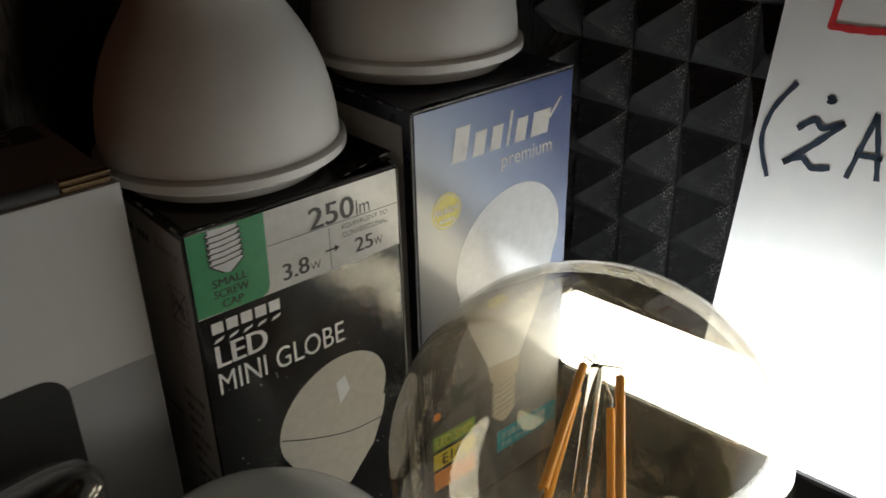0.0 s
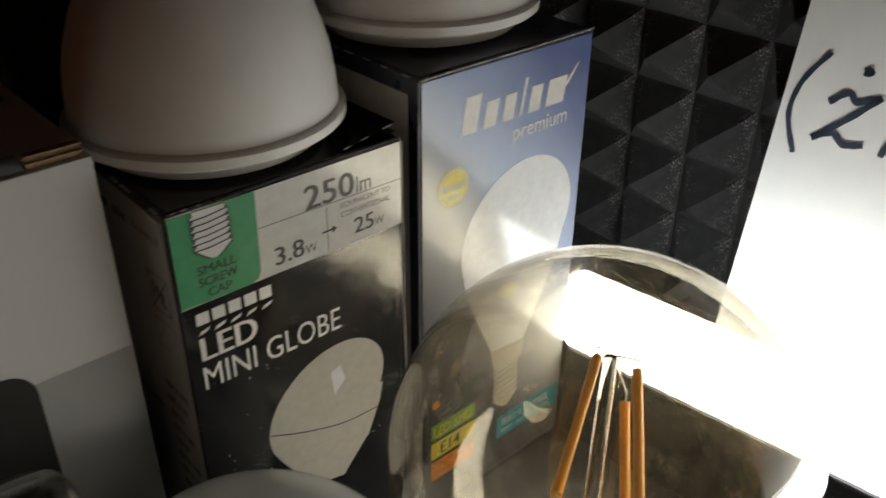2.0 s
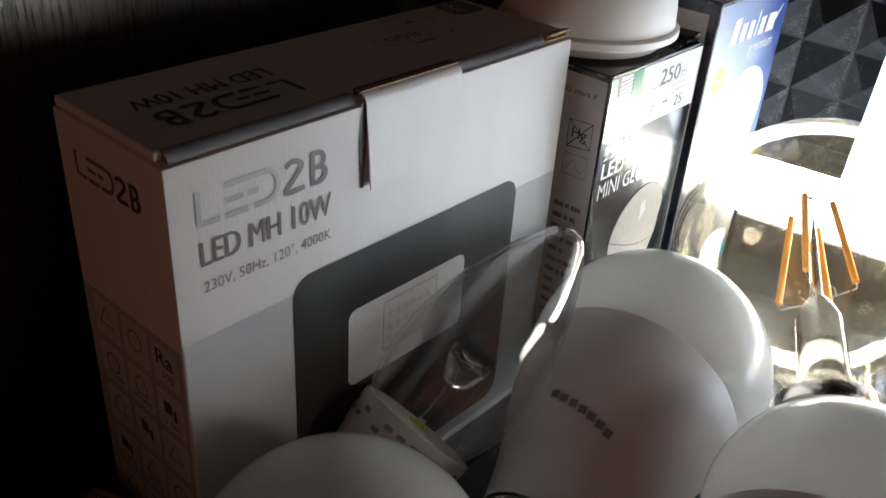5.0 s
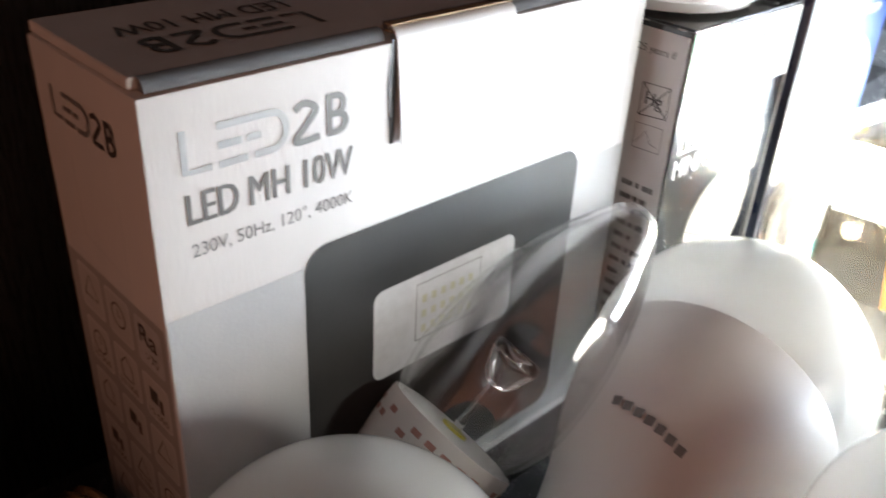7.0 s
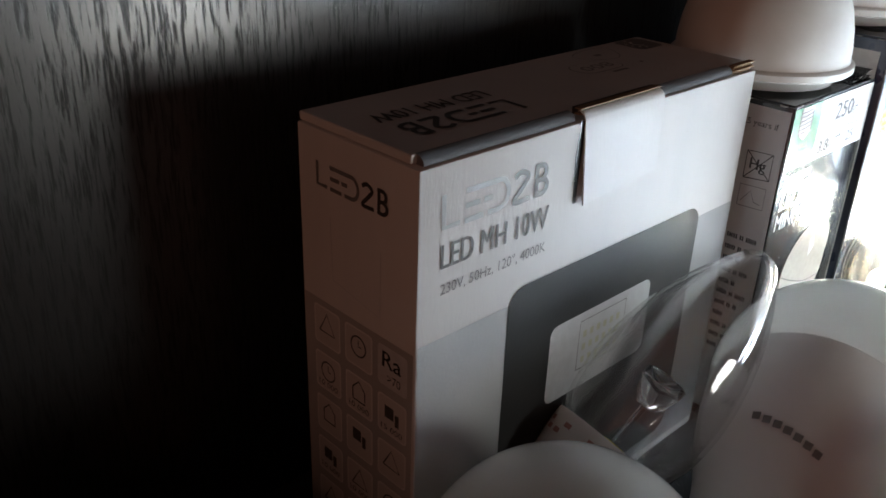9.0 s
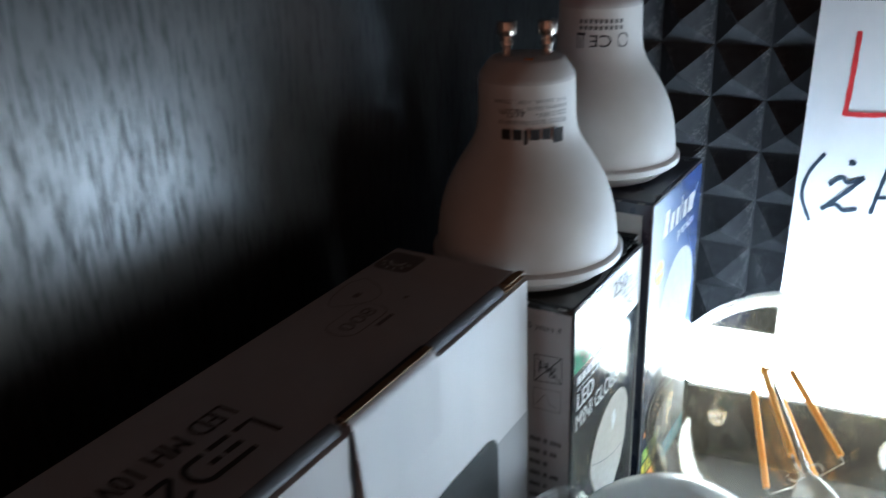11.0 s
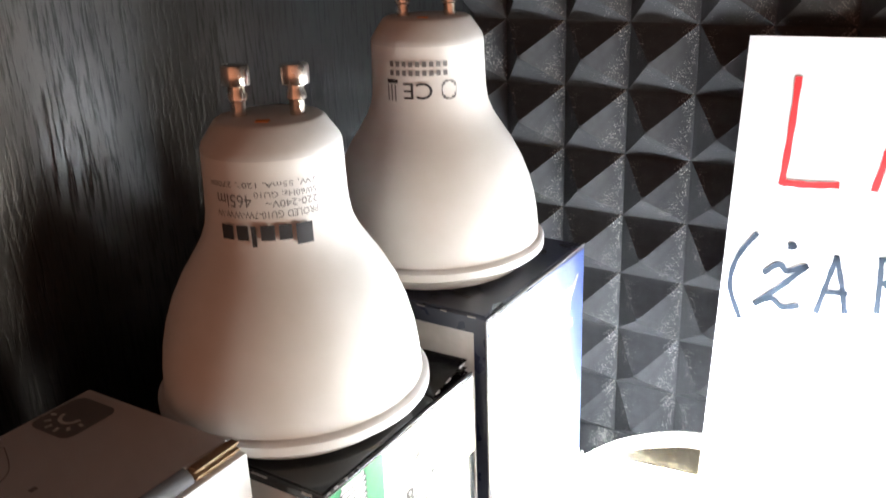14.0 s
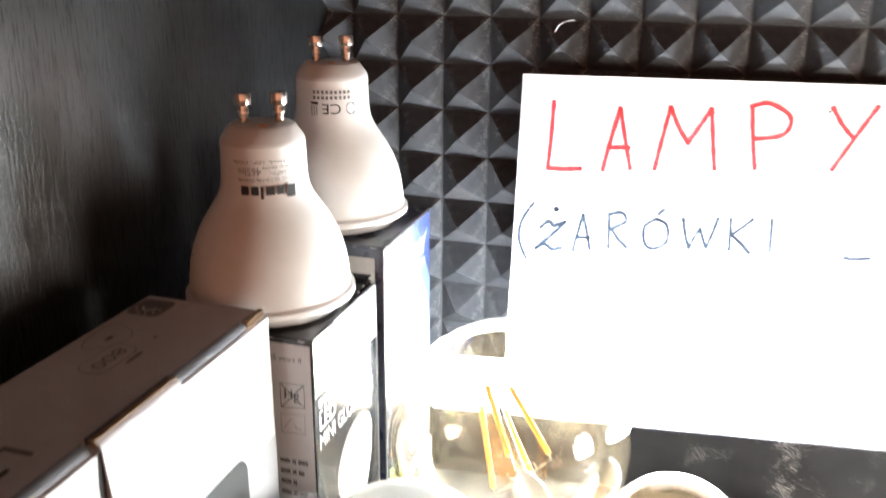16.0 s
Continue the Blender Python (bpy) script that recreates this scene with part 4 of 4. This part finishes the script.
def blue_box():
    """Taller carton, blue and silver, with a white pear lamp printed on the front."""
    W, D, H = 0.0488, 0.0480, 0.1095 - GROUND
    t = thing("pear_lamp_box", pose(0.0, 0.0002, GROUND, 0, 0, UPRIGHT - 0.4), "glossy blue and silver carton with a white pear lamp print", "carton")
    part("carton", block((0, 0, 0), (W, D, H), 0.0006), M_NAVYCARD, t, "navy card walls and top", smooth=True)
    part("worn_edge", tube([(0.0004, 0.0, H - 0.0002), (0.014, -0.0002, H + 0.0001), (0.031, 0.0, H), (W - 0.0004, -0.0001, H + 0.0003)], 0.00022, 6), M_GREYINK, t, "whitened worn fold")
    part("worn_corner", tube([(0.0, 0.0, H - 0.0004), (-0.0001, 0.0, H * 0.6), (0.0, 0.0, 0.004)], 0.00022, 6), M_GREYINK, t, "scuffed upright fold")
    scuffs(t, (0.001, -0.0001, H), (W - 0.001, -0.0001, H + 0.0001), 27, 8, 0.00022)
    scuffs(t, (0.0, 0.001, H), (0.0, D - 0.001, H), 8, 9, 0.0002)
    part("top_flap", block((0.0008, 0.0008, H), (W - 0.001, D - 0.002, H + 0.0004), 0.0002), M_NAVYCARD, t, "navy top flap")
    z = -GROUND
    f = Face(t, (0, 0, z), (1, 0, 0), (0, 0, 1))
    f.rect("blue_front", 0.0007, GROUND + 0.0008, W - 0.0006, 0.1088, M_BLUE, 0.0001, "blue front print with silver-grey reflections painted in")
    # maker's mark: slanted plain bars ending in a tick
    spans = [(0.0105, 0.0155, 0.0078), (0.0166, 0.0208, 0.0056), (0.0218, 0.0258, 0.0056), (0.0268, 0.0284, 0.0080), (0.0294, 0.0336, 0.0056), (0.0346, 0.0410, 0.0058)]
    for a0, a1, h in spans:
        b = 0.0955
        f.poly("mark_bar", [(a0, b), (a1 - 0.0008, b), (a1 - 0.0008 + 0.18 * h, b + h), (a0 + 0.18 * h, b + h)], M_WHITEINK, 0.0002)
    f.poly("mark_tick", [(0.0402, 0.0990), (0.0412, 0.0988), (0.0449, 0.1034), (0.0440, 0.1030)], M_WHITEINK, 0.0002)
    f.text("print", "premium", 0.0255, 0.0893, 0.0419, 0.0938, M_WHITEINK)
    f.oval("warm_badge", 0.0089, 0.0850, 0.0042, 0.0043, M_YELLOW, 0.00018, label="yellow round badge")
    f.line("badge_ring", [(0.0089 + 0.0037 * math.cos(k * 0.21), 0.0850 + 0.0038 * math.sin(k * 0.21)) for k in range(30)], 0.0002, M_WHITEINK, 0.00024, close=True)
    f.text("print", "WARM", 0.0056, 0.0843, 0.0121, 0.0860, M_WHITEINK, 0.00026, bold=0.018)
    f.text("print", "white", 0.0067, 0.0824, 0.0111, 0.0836, M_WHITEINK, 0.00026)
    # printed lamp: leaning dome narrowing to a screw cap
    cx, cz, ra, rb, tilt = 0.0285, 0.0685, 0.0178, 0.0158, 38
    c, s = math.cos(radians(tilt)), math.sin(radians(tilt))
    f.poly("lamp_picture", [(cx + c * ra * math.cos(q) - s * rb * math.sin(q), cz + s * ra * math.cos(q) + c * rb * math.sin(q)) for q in (2 * math.pi * k / 48 for k in range(48))], M_PICTURE_PALE, 0.00018, "white printed lamp dome")
    f.poly("lamp_cone_picture", smooth_curve([(0.0122, 0.0610), (0.0150, 0.0520), (0.0190, 0.0430), (0.0218, 0.0370)], 4) + smooth_curve([(0.0325, 0.0360), (0.0370, 0.0450), (0.0420, 0.0560), (0.0440, 0.0640)], 4), M_PICTURE_PALE, 0.0002)
    f.poly("lamp_collar_picture", [(0.0214, 0.0372), (0.0328, 0.0362), (0.0322, 0.0310), (0.0226, 0.0318)], M_PICTURE, 0.00022)
    screw_picture(f, 0.0272, 0.0175, 0.0085, 0.0140, M_PICTURE, M_GREYINK)
    f.rect("lime_strip", 0.0030, 0.0200, 0.0170, 0.0245, M_LIME, 0.00018, "lime strip")
    f.text("print", "LED SMD", 0.0040, 0.0207, 0.0160, 0.0236, M_YELLOW, 0.00024)
    f.rect("yellow_strip", 0.0030, 0.0140, 0.0170, 0.0190, M_YELLOW, 0.00018)
    f.text("print", "E14", 0.0060, 0.0148, 0.0120, 0.0182, M_BLACKINK, 0.00024, bold=0.018)
    f.rect("red_strip", 0.0030, 0.0070, 0.0170, 0.0130, M_ORANGE, 0.00018)
    f.oval("orange_dot", 0.0045, 0.0305, 0.0012, 0.0012, M_ORANGE, 0.00018)
    f.rect("teal_strip", 0.0250, 0.0075, 0.0478, 0.0145, M_TEAL, 0.00018, "teal strip")
    bar_row(f, "small_print", "aaaa aaaa", 0.0268, 0.0110, 0.0440, 0.0132, M_PALEINK)
    bar_row(f, "small_print", "aaa aaaaa aaa", 0.0268, 0.0086, 0.0440, 0.0098, M_PALEINK)
    s = Face(t, (0, D, z), (0, -1, 0), (0, 0, 1))
    s.rect("side_panel", 0.0030, 0.004, D - 0.0030, 0.1060, M_SILVER, 0.0001, "pale side panel framed in navy")


blue_box()

# ---- spot lamps standing face down ----


def spot_lamp(m, label, rings):
    t = thing("spot_lamp", m, label, "spot lamp", "upturned spot lamps")
    body = [(0, 0.0043), (0.0215, 0.0043), (0.0222, 0.0040), (0.0246, 0.0039), (0.0252, 0.0044), (0.0252, 0.0060), (0.0247, 0.0066), (0.0240, 0.0068), (0.0238, 0.0074),
            (0.0238, 0.0086), (0.0236, 0.0115), (0.0230, 0.0157), (0.0219, 0.0200), (0.0203, 0.0242), (0.0182, 0.0282), (0.0159, 0.0317), (0.0140, 0.0347), (0.0129, 0.0374), (0.01245, 0.0402), (0.0123, 0.0435), (0.0121, 0.0505)]
    part("front_lens", lathe([(0, 0.0), (0.017, 0.0), (0.0206, 0.0008), (0.0216, 0.0042), (0, 0.0043)], 72), M_OPAL, t, "opal front lens", smooth=True)
    part("body", lathe(body, 96), M_GU, t, "satin white flared body", smooth=True)
    cap = [(0.0121, 0.0505), (0.01205, 0.0510), (0.0118, 0.0518), (0.0094, 0.0552), (0.0088, 0.0556), (0, 0.0556)]
    part("cap", lathe(cap, 64), M_GUCAP, t, "pale grey chamfered cap", smooth=True)
    for sx in (-1, 1):
        pin = [(0, 0.0550), (0.0013, 0.0550), (0.0013, 0.0580), (0.0017, 0.0583), (0.0017, 0.0592), (0.0014, 0.0598), (0.0014, 0.0606), (0.0024, 0.0608), (0.0025, 0.0612), (0.0025, 0.0636), (0.0023, 0.0641), (0, 0.0641)]
        part("pin", lathe(pin, 24, axis=Matrix.Translation((sx * 0.005, 0, 0))), M_NICKEL, t, "nickel contact pin", smooth=True)
    part("rating_dot", block((-0.001, -0.0062, 0.0555), (0.0012, -0.0046, 0.0558)), M_ORANGE, t, "small red mark")
    # print wraps the neck upside down
    def wrap(name, th0, th1, z0, z1, material, words=None, bold=0.0):
        R = 0.01256 + max(0.0, 0.0406 - z0) * 0.22
        if words:
            fl = Face(t, (0, 0, 0), (1, 0, 0), (0, 0, 1))
            ob = fl.text(name, words, 0, 0, 1, 1, material, 0, bold)
            for v in ob.data.vertices:
                a, b = v.co.x, v.co.z
                th = radians(th1 + (th0 - th1) * a)
                v.co = (R * math.sin(th), -R * math.cos(th), z1 + (z0 - z1) * b)
            return ob
        bm = bmesh.new()
        n = 6
        prev = None
        for k in range(n + 1):
            th = radians(th0 + (th1 - th0) * k / n)
            pair = [bm.verts.new((R * math.sin(th), -R * math.cos(th), z)) for z in (z0, z1)]
            if prev:
                bm.faces.new([prev[0], pair[0], pair[1], prev[1]])
            prev = pair
        ob = new(name, mesh_of(name, bm, material))
        ob.parent = t
        return ob

    if rings == "rating":
        for th0, th1, tall in ((-32, -22, 0.0026), (-19, -10, 0.0026), (-7.5, -4, 0.0036), (-1, 9, 0.0026), (12, 21, 0.0026), (24, 36, 0.0036)):
            wrap("maker_mark", th0, th1, 0.0402 - tall, 0.0402, M_NECKINK)
        wrap("print", -38, 44, 0.0412, 0.0424, M_NECKGREY, "PROLED GU10-7W-WW-W")
        wrap("print", 4, 44, 0.0430, 0.0442, M_NECKGREY, "220-240V~")
        wrap("print", -36, -6, 0.0430, 0.0452, M_NECKGREY, "465lm")
        wrap("print", -4, 44, 0.0447, 0.0458, M_NECKGREY, "50/60Hz; GU10")
        wrap("print", -44, 44, 0.0463, 0.0474, M_NECKGREY, "7W, 55mA, 120°, 2700K")
    else:
        for row in range(2):
            for k in range(9):
                wrap("small_print", -30 + k * 6.6, -26 + k * 6.6, 0.0448 + row * 0.0018, 0.0459 + row * 0.0018, M_NECKGREY)
        wrap("print", -16, 12, 0.0400, 0.0434, M_NECKINK, "CE")
        fl = [(28 + 7.5 * math.cos(q), 0.0417 + 0.0019 * math.sin(q)) for q in (k * 0.42 for k in range(16))]
        for a, b in zip(fl, fl[1:]):
            wrap("icon", a[0], b[0] if abs(b[0] - a[0]) > 0.6 else a[0] + 0.8, min(a[1], b[1]), max(a[1], b[1]) + 0.0002, M_NECKGREY)
        wrap("icon", -34, -22, 0.0432, 0.0440, M_NECKINK)
        for q in (-33, -29, -25):
            wrap("icon", q, q + 1.5, 0.0396, 0.0430, M_NECKGREY)
    return t


spot_lamp(pose(-0.0251, -0.0290, 0.0989 + 0.0003, 0, 0, 30), "white spot lamp standing face down on the black carton", "rating")
spot_lamp(pose(-0.0262, 0.0231, 0.1099 + 0.0003, 0, 0, 24), "white spot lamp standing face down on the blue carton", "approval")

# ---- loose bulbs ----


def along(centre, way):
    """A pose at centre whose z points along way."""
    return Matrix.Translation(centre) @ Vector(way).to_track_quat("Z", "X").to_matrix().to_4x4()


def shell(outer, thick):
    """An outer turned profile with its inner skin, open at the start."""
    inner = []
    for i, (r, z) in enumerate(outer):
        a, b = Vector(outer[max(i - 1, 0)]), Vector(outer[min(i + 1, len(outer) - 1)])
        d = (b - a).normalized()
        n = Vector((-d.y, d.x))
        inner.append((max(0.0, r + n.x * thick), z + n.y * thick) if r > 1e-6 else (0.0, z - thick))
    return outer + inner[::-1] + [outer[0]]


def screw_cap(t, z0, r, material, length=0.022):
    """Threaded cap below z0, with its black insulator and tip contact."""
    prof = [(r * 0.98, z0), (r * 1.04, z0 - 0.001), (r * 1.0, z0 - 0.003)]
    n, z = 5, z0 - 0.003
    pitch = (length - 0.007) / n
    for k in range(n):
        for q in range(1, 9):
            prof.append((r * (0.945 + 0.055 * math.cos(2 * math.pi * q / 8)), z - pitch * q / 8))
        z -= pitch
    prof += [(r * 0.85, z - 0.001), (r * 0.72, z - 0.002)]
    cap = part("screw_cap", lathe(prof, 56), material, t, "threaded metal cap", smooth=True)
    part("insulator", lathe([(r * 0.72, z - 0.0018), (r * 0.40, z - 0.0045), (r * 0.34, z - 0.0046), (0, z - 0.0046)], 40), M_BLACKPLASTIC, cap, "black insulator", smooth=True)
    part("tip_contact", lathe([(r * 0.34, z - 0.0046), (r * 0.28, z - 0.0056), (0, z - 0.006)], 32), M_NICKEL, cap, smooth=True)


def arc_profile(R, a0, a1, n=28, zc=0.0):
    return [(R * math.cos(radians(a0 + (a1 - a0) * k / n)), zc + R * math.sin(radians(a0 + (a1 - a0) * k / n))) for k in range(n + 1)]


def thing_axis(t):
    """The angle, in a lying bulb's own plan, of the level line across its axis."""
    turn = t.matrix_world.to_3x3()
    level = turn.inverted() @ (turn @ Vector((0, 0, 1))).cross(Vector((0, 0, 1)))
    return math.atan2(level.y, level.x)


def filament_bulb(name, centre, way, R, label, glass, filaments=4, neck=0.0125, drop=0.012):
    t = thing(name, along(centre, way), label, "filament bulb")
    low = -math.degrees(math.acos(neck * 1.15 / R))
    zl = R * math.sin(radians(low))
    outer = [(neck, zl - drop), (neck, zl - drop * 0.45), (neck * 1.04, zl - drop * 0.15)] + arc_profile(R, low, 90, 44)
    outer[-1] = (0.0, R)
    part("glass_bulb", lathe(shell(outer, 0.0007), 96), glass, t, "clear blown glass envelope", smooth=True, shadow=False)
    zb = zl - drop
    part("collar", lathe([(neck * 1.07, zb + 0.0035), (neck * 1.10, zb + 0.003), (neck * 1.10, zb - 0.0005), (neck * 1.02, zb - 0.001)], 56), M_NICKEL, t, "polished metal band round the neck", smooth=True)
    screw_cap(t, zb - 0.0005, neck * 1.04, M_NICKEL)
    k = R / 0.0415
    top, low_f = 0.0225 * k, -0.0125 * k
    stem = [(0.0, zb), (0.0075 * k, zb), (0.0072 * k, zb + 0.010 * k), (0.0066 * k, low_f - 0.010 * k), (0.0044 * k, low_f - 0.005 * k), (0.0020 * k, low_f - 0.002 * k), (0.0016 * k, low_f + 0.004 * k), (0.0015 * k, top - 0.001), (0.0, top)]
    part("glass_stem", lathe(stem, 40), M_STEM, t, "glass stem and flare", smooth=True, shadow=False)
    inner = thing_axis(t)
    top, low_f = 0.0172 * k, -0.0125 * k
    for ang, r_low, r_top, drop_top in ((128, 0.0128, 0.0062, 0.0), (-122, 0.0122, 0.0050, 0.002), (52, 0.0118, 0.0066, -0.0030), (-40, 0.0112, 0.0072, 0.0))[:filaments]:
        c, s = math.cos(inner + radians(ang)), math.sin(inner + radians(ang))
        p0 = Vector((r_low * k * c, r_low * k * s, low_f))
        p1 = Vector((r_top * k * c, r_top * k * s, top + drop_top * k))
        fil = part("filament", tube([p0 + (p1 - p0) * q for q in (0, 0.04, 0.5, 0.96, 1)], 0.00105 * k, 10), M_FILAMENT, t, "orange phosphor filament stick", smooth=True)
        part("lead", tube([p1, p1 + Vector((0.0003 * c, 0.0003 * s, 0.0022 * k)), Vector((0.0010 * c, 0.0010 * s, top + 0.0045 * k))], 0.00022, 6), M_WIRE, fil)
        part("lead", tube([p0, p0 + Vector((0, 0, -0.0022 * k)), Vector((0.0030 * k * c, 0.0030 * k * s, low_f - 0.0035 * k))], 0.00026, 6), M_WIRE, fil)
    top += 0.0045 * k
    ring = [(0.0052 * k * math.cos(q), 0.0052 * k * math.sin(q), low_f - 0.0012 * k + 0.0006 * math.sin(2 * q)) for q in (2 * math.pi * j / 14 for j in range(12))]
    part("support_wire", tube(ring, 0.0002, 6), M_WIRE, t)
    part("support_wire", tube([(-0.0046 * k, 0.001, top + 0.0006), (0, 0, top + 0.0013 * k), (0.0048 * k, -0.001, top + 0.0004)], 0.00022, 6), M_WIRE, t)
    return t


globe = filament_bulb("globe_filament_bulb", (0.0414, 0.0109, 0.0412), (-0.506, 0.738, 0.447), 0.0416, "large clear globe filament bulb lying on its cap, dusty glass", M_GLASS)


def settled_dust(ob, radius, count):
    """Specks of dust on the upward side of a glass ball."""
    rng = random.Random(7)
    bm = bmesh.new()
    inv = ob.matrix_world.to_3x3().inverted()
    while count:
        n = Vector((rng.gauss(0, 1), rng.gauss(0, 1), rng.gauss(0, 1))).normalized()
        if n.z < rng.uniform(-0.35, 0.75):
            continue
        u = n.orthogonal().normalized()
        v = n.cross(u)
        s = 0.00004 + 0.00012 * rng.random() ** 3
        o = n * (radius + 0.00002)
        k = rng.uniform(0, 6.28)
        ring = [bm.verts.new(inv @ (o + s * (math.cos(k + a) * u + rng.uniform(0.4, 1) * math.sin(k + a) * v))) for a in (0, 1.3, 2.5, 3.8, 5.0)]
        top = bm.verts.new(inv @ (o + n * s * 0.8))
        for a in range(5):
            bm.faces.new([ring[a], ring[(a + 1) % 5], top])
        bm.faces.new(ring[::-1])
        count -= 1
    d = part("dust", bm, M_DUST, ob, "pale settled dust")
    tagged(d, kind="stuff")


settled_dust(globe, 0.0416, 1400)


def opal_bulb(name, centre, way, R, label, seam=-24):
    t = thing(name, along(centre, way), label, "opal bulb")
    k = R / 0.030
    dome = arc_profile(R, seam, 90, 30)
    dome[-1] = (0.0, R)
    part("dome", lathe(dome, 96), M_OPAL, t, "smooth opal dome", smooth=True)
    r0, z0 = dome[0]
    part("led_plate", lathe([(0.0, z0 + 0.0016), (r0 * 0.93, z0 + 0.0016), (r0 * 0.93, z0 + 0.0004), (0.0, z0 + 0.0004)], 48), M_GU, t, "white board inside the dome", smooth=True)
    house = [(r0 * 0.985, z0 + 0.0006), (r0 * 1.0, z0), (r0 * 0.996, z0 - 0.001 * k), (r0 * 0.95, z0 - 0.008 * k), (r0 * 0.87, z0 - 0.016 * k), (r0 * 0.76, z0 - 0.024 * k), (r0 * 0.64, z0 - 0.032 * k), (r0 * 0.54, z0 - 0.041 * k), (r0 * 0.49, z0 - 0.047 * k)]
    part("housing", lathe(smooth_curve(house, 3), 80), M_HOUSING, t, "white plastic housing", smooth=True)
    zb = z0 - 0.047 * k
    screw_cap(t, zb, min(0.0132, R * 0.44), M_NICKEL)
    return t


worded = opal_bulb("worded_opal_bulb", (0.0277, -0.0590, 0.0287), (-0.16, 0.98, 0.135), 0.0316, "white opal household bulb with a small grey word mark", -26)


def word_mark(t, p, q, n=7):
    """The maker's word as plain grey bars across the housing."""
    inv = t.matrix_world.inverted()
    a, b = inv @ Vector(p), inv @ Vector(q)
    ang = [math.atan2(v.y, v.x) for v in (a, b)]
    step = (ang[1] - ang[0]) / n
    for k in range(n):
        bm = bmesh.new()
        th0, th1 = ang[0] + k * step, ang[0] + (k + 0.74) * step
        z = a.z + (b.z - a.z) * k / n
        g = []
        for th in (th0, (th0 + th1) / 2, th1):
            for dz in (-0.0009, 0.0009):
                s = (z + dz + 0.0129) / -0.0470
                r = 0.0288 * (1 - 0.10 * s - 0.85 * s * s + 0.44 * s * s * s) + 0.00025
                g.append(bm.verts.new((r * math.cos(th), r * math.sin(th), z + dz)))
        bm.faces.new([g[0], g[2], g[3], g[1]])
        bm.faces.new([g[2], g[4], g[5], g[3]])
        part("mark_bar", bm, M_GREYINK, t)


word_mark(worded, (0.0272, -0.1008, 0.0385), (0.0415, -0.1030, 0.0385))
opal_bulb("front_opal_bulb", (0.0228, -0.1640, 0.0277), (-0.06, 0.96, 0.22), 0.0307, "plain white opal household bulb lying on the shelf")
opal_bulb("side_opal_bulb", (0.0876, -0.0779, 0.0274), (-0.18, 0.95, 0.22), 0.0300, "plain white opal bulb beside the globe bulb cap")
filament_bulb("amber_filament_bulb", (0.1000, -0.0085, 0.0218), (-0.15, 0.60, 0.25), 0.0245, "small amber-tinted glass filament bulb lying on the shelf", M_SMOKE, 4, 0.0085, 0.008)


def candle_bulb():
    tip, way = Vector((0.0098, -0.0770, 0.0695)), Vector((0.13, 0.74, 0.66)).normalized()
    base = tip - way * 0.060
    t = thing("candle_bulb", along(base, way), "clear candle bulb with an inner lens, leaning on its cap", "candle bulb")
    out = [(0.0150, 0.0), (0.0160, 0.004), (0.0172, 0.010), (0.0176, 0.0165), (0.0172, 0.024), (0.0158, 0.032), (0.0136, 0.040), (0.0106, 0.0475), (0.0078, 0.053), (0.0056, 0.0567), (0.0036, 0.0590), (0.0016, 0.0599), (0.0, 0.060)]
    part("candle_shell", lathe(shell(smooth_curve(out, 4), 0.0011), 72), M_CANDLE, t, "clear candle-shaped shell", smooth=True, shadow=False)
    lens = [(0.0, 0.0125), (0.0022, 0.0128), (0.0040, 0.0150), (0.0054, 0.0190), (0.0056, 0.0210), (0.0050, 0.0215), (0.0038, 0.0195), (0.0, 0.0175)]
    part("inner_lens", lathe(lens, 48), M_LENS, t, "clear moulded lens", smooth=True, shadow=False)
    part("lens_stem", lathe([(0.0, 0.001), (0.0012, 0.001), (0.0009, 0.006), (0.0009, 0.0124), (0.0, 0.01245)], 32), M_LENS, t, smooth=True, shadow=False)
    part("reflector", lathe([(0.0, 0.0006), (0.0148, 0.0004), (0.0149, -0.0008), (0.0, -0.0008)], 48), M_GU, t, "white inner plate", smooth=True)
    part("chip", lathe([(0.0, 0.0012), (0.0030, 0.0012), (0.0031, 0.0006)], 24), M_YELLOW, t, "yellow light chip", smooth=True)
    part("housing", lathe([(0.0152, 0.0004), (0.0153, -0.001), (0.0150, -0.006), (0.0136, -0.016), (0.0108, -0.026), (0.0074, -0.031), (0.0070, -0.032)], 56), M_HOUSING, t, "white printed housing", smooth=True)
    for row in range(2):
        for k in range(26):
            if (k * 7 + row * 5) % 6 == 0:
                continue
            bm = bmesh.new()
            th, z = radians(k * 13.8 + row * 4), -0.0022 - row * 0.0022
            g = []
            for d in (0, radians(8.5)):
                for h in (0, -0.0012):
                    r = 0.01535 - (0.0003 * (-(z + h) - 0.001) / 0.005) + 0.00006
                    g.append(bm.verts.new((r * math.cos(th + d), r * math.sin(th + d), z + h)))
            bm.faces.new([g[0], g[2], g[3], g[1]])
            part("small_print", bm, M_REDPRINT, t)
    screw_cap(t, -0.0318, 0.0068, M_NICKEL, 0.018)


candle_bulb()


def brass_bulb():
    t = opal_bulb("brass_capped_bulb", (-0.0190, -0.2520, 0.0268), (0.25, -0.93, 0.27), 0.0297, "white opal bulb with a brass screw cap, lying beside the box")
    for o in t.children:
        if o.name.startswith("screw_cap"):
            o.data.materials[0] = M_BRASS


brass_bulb()
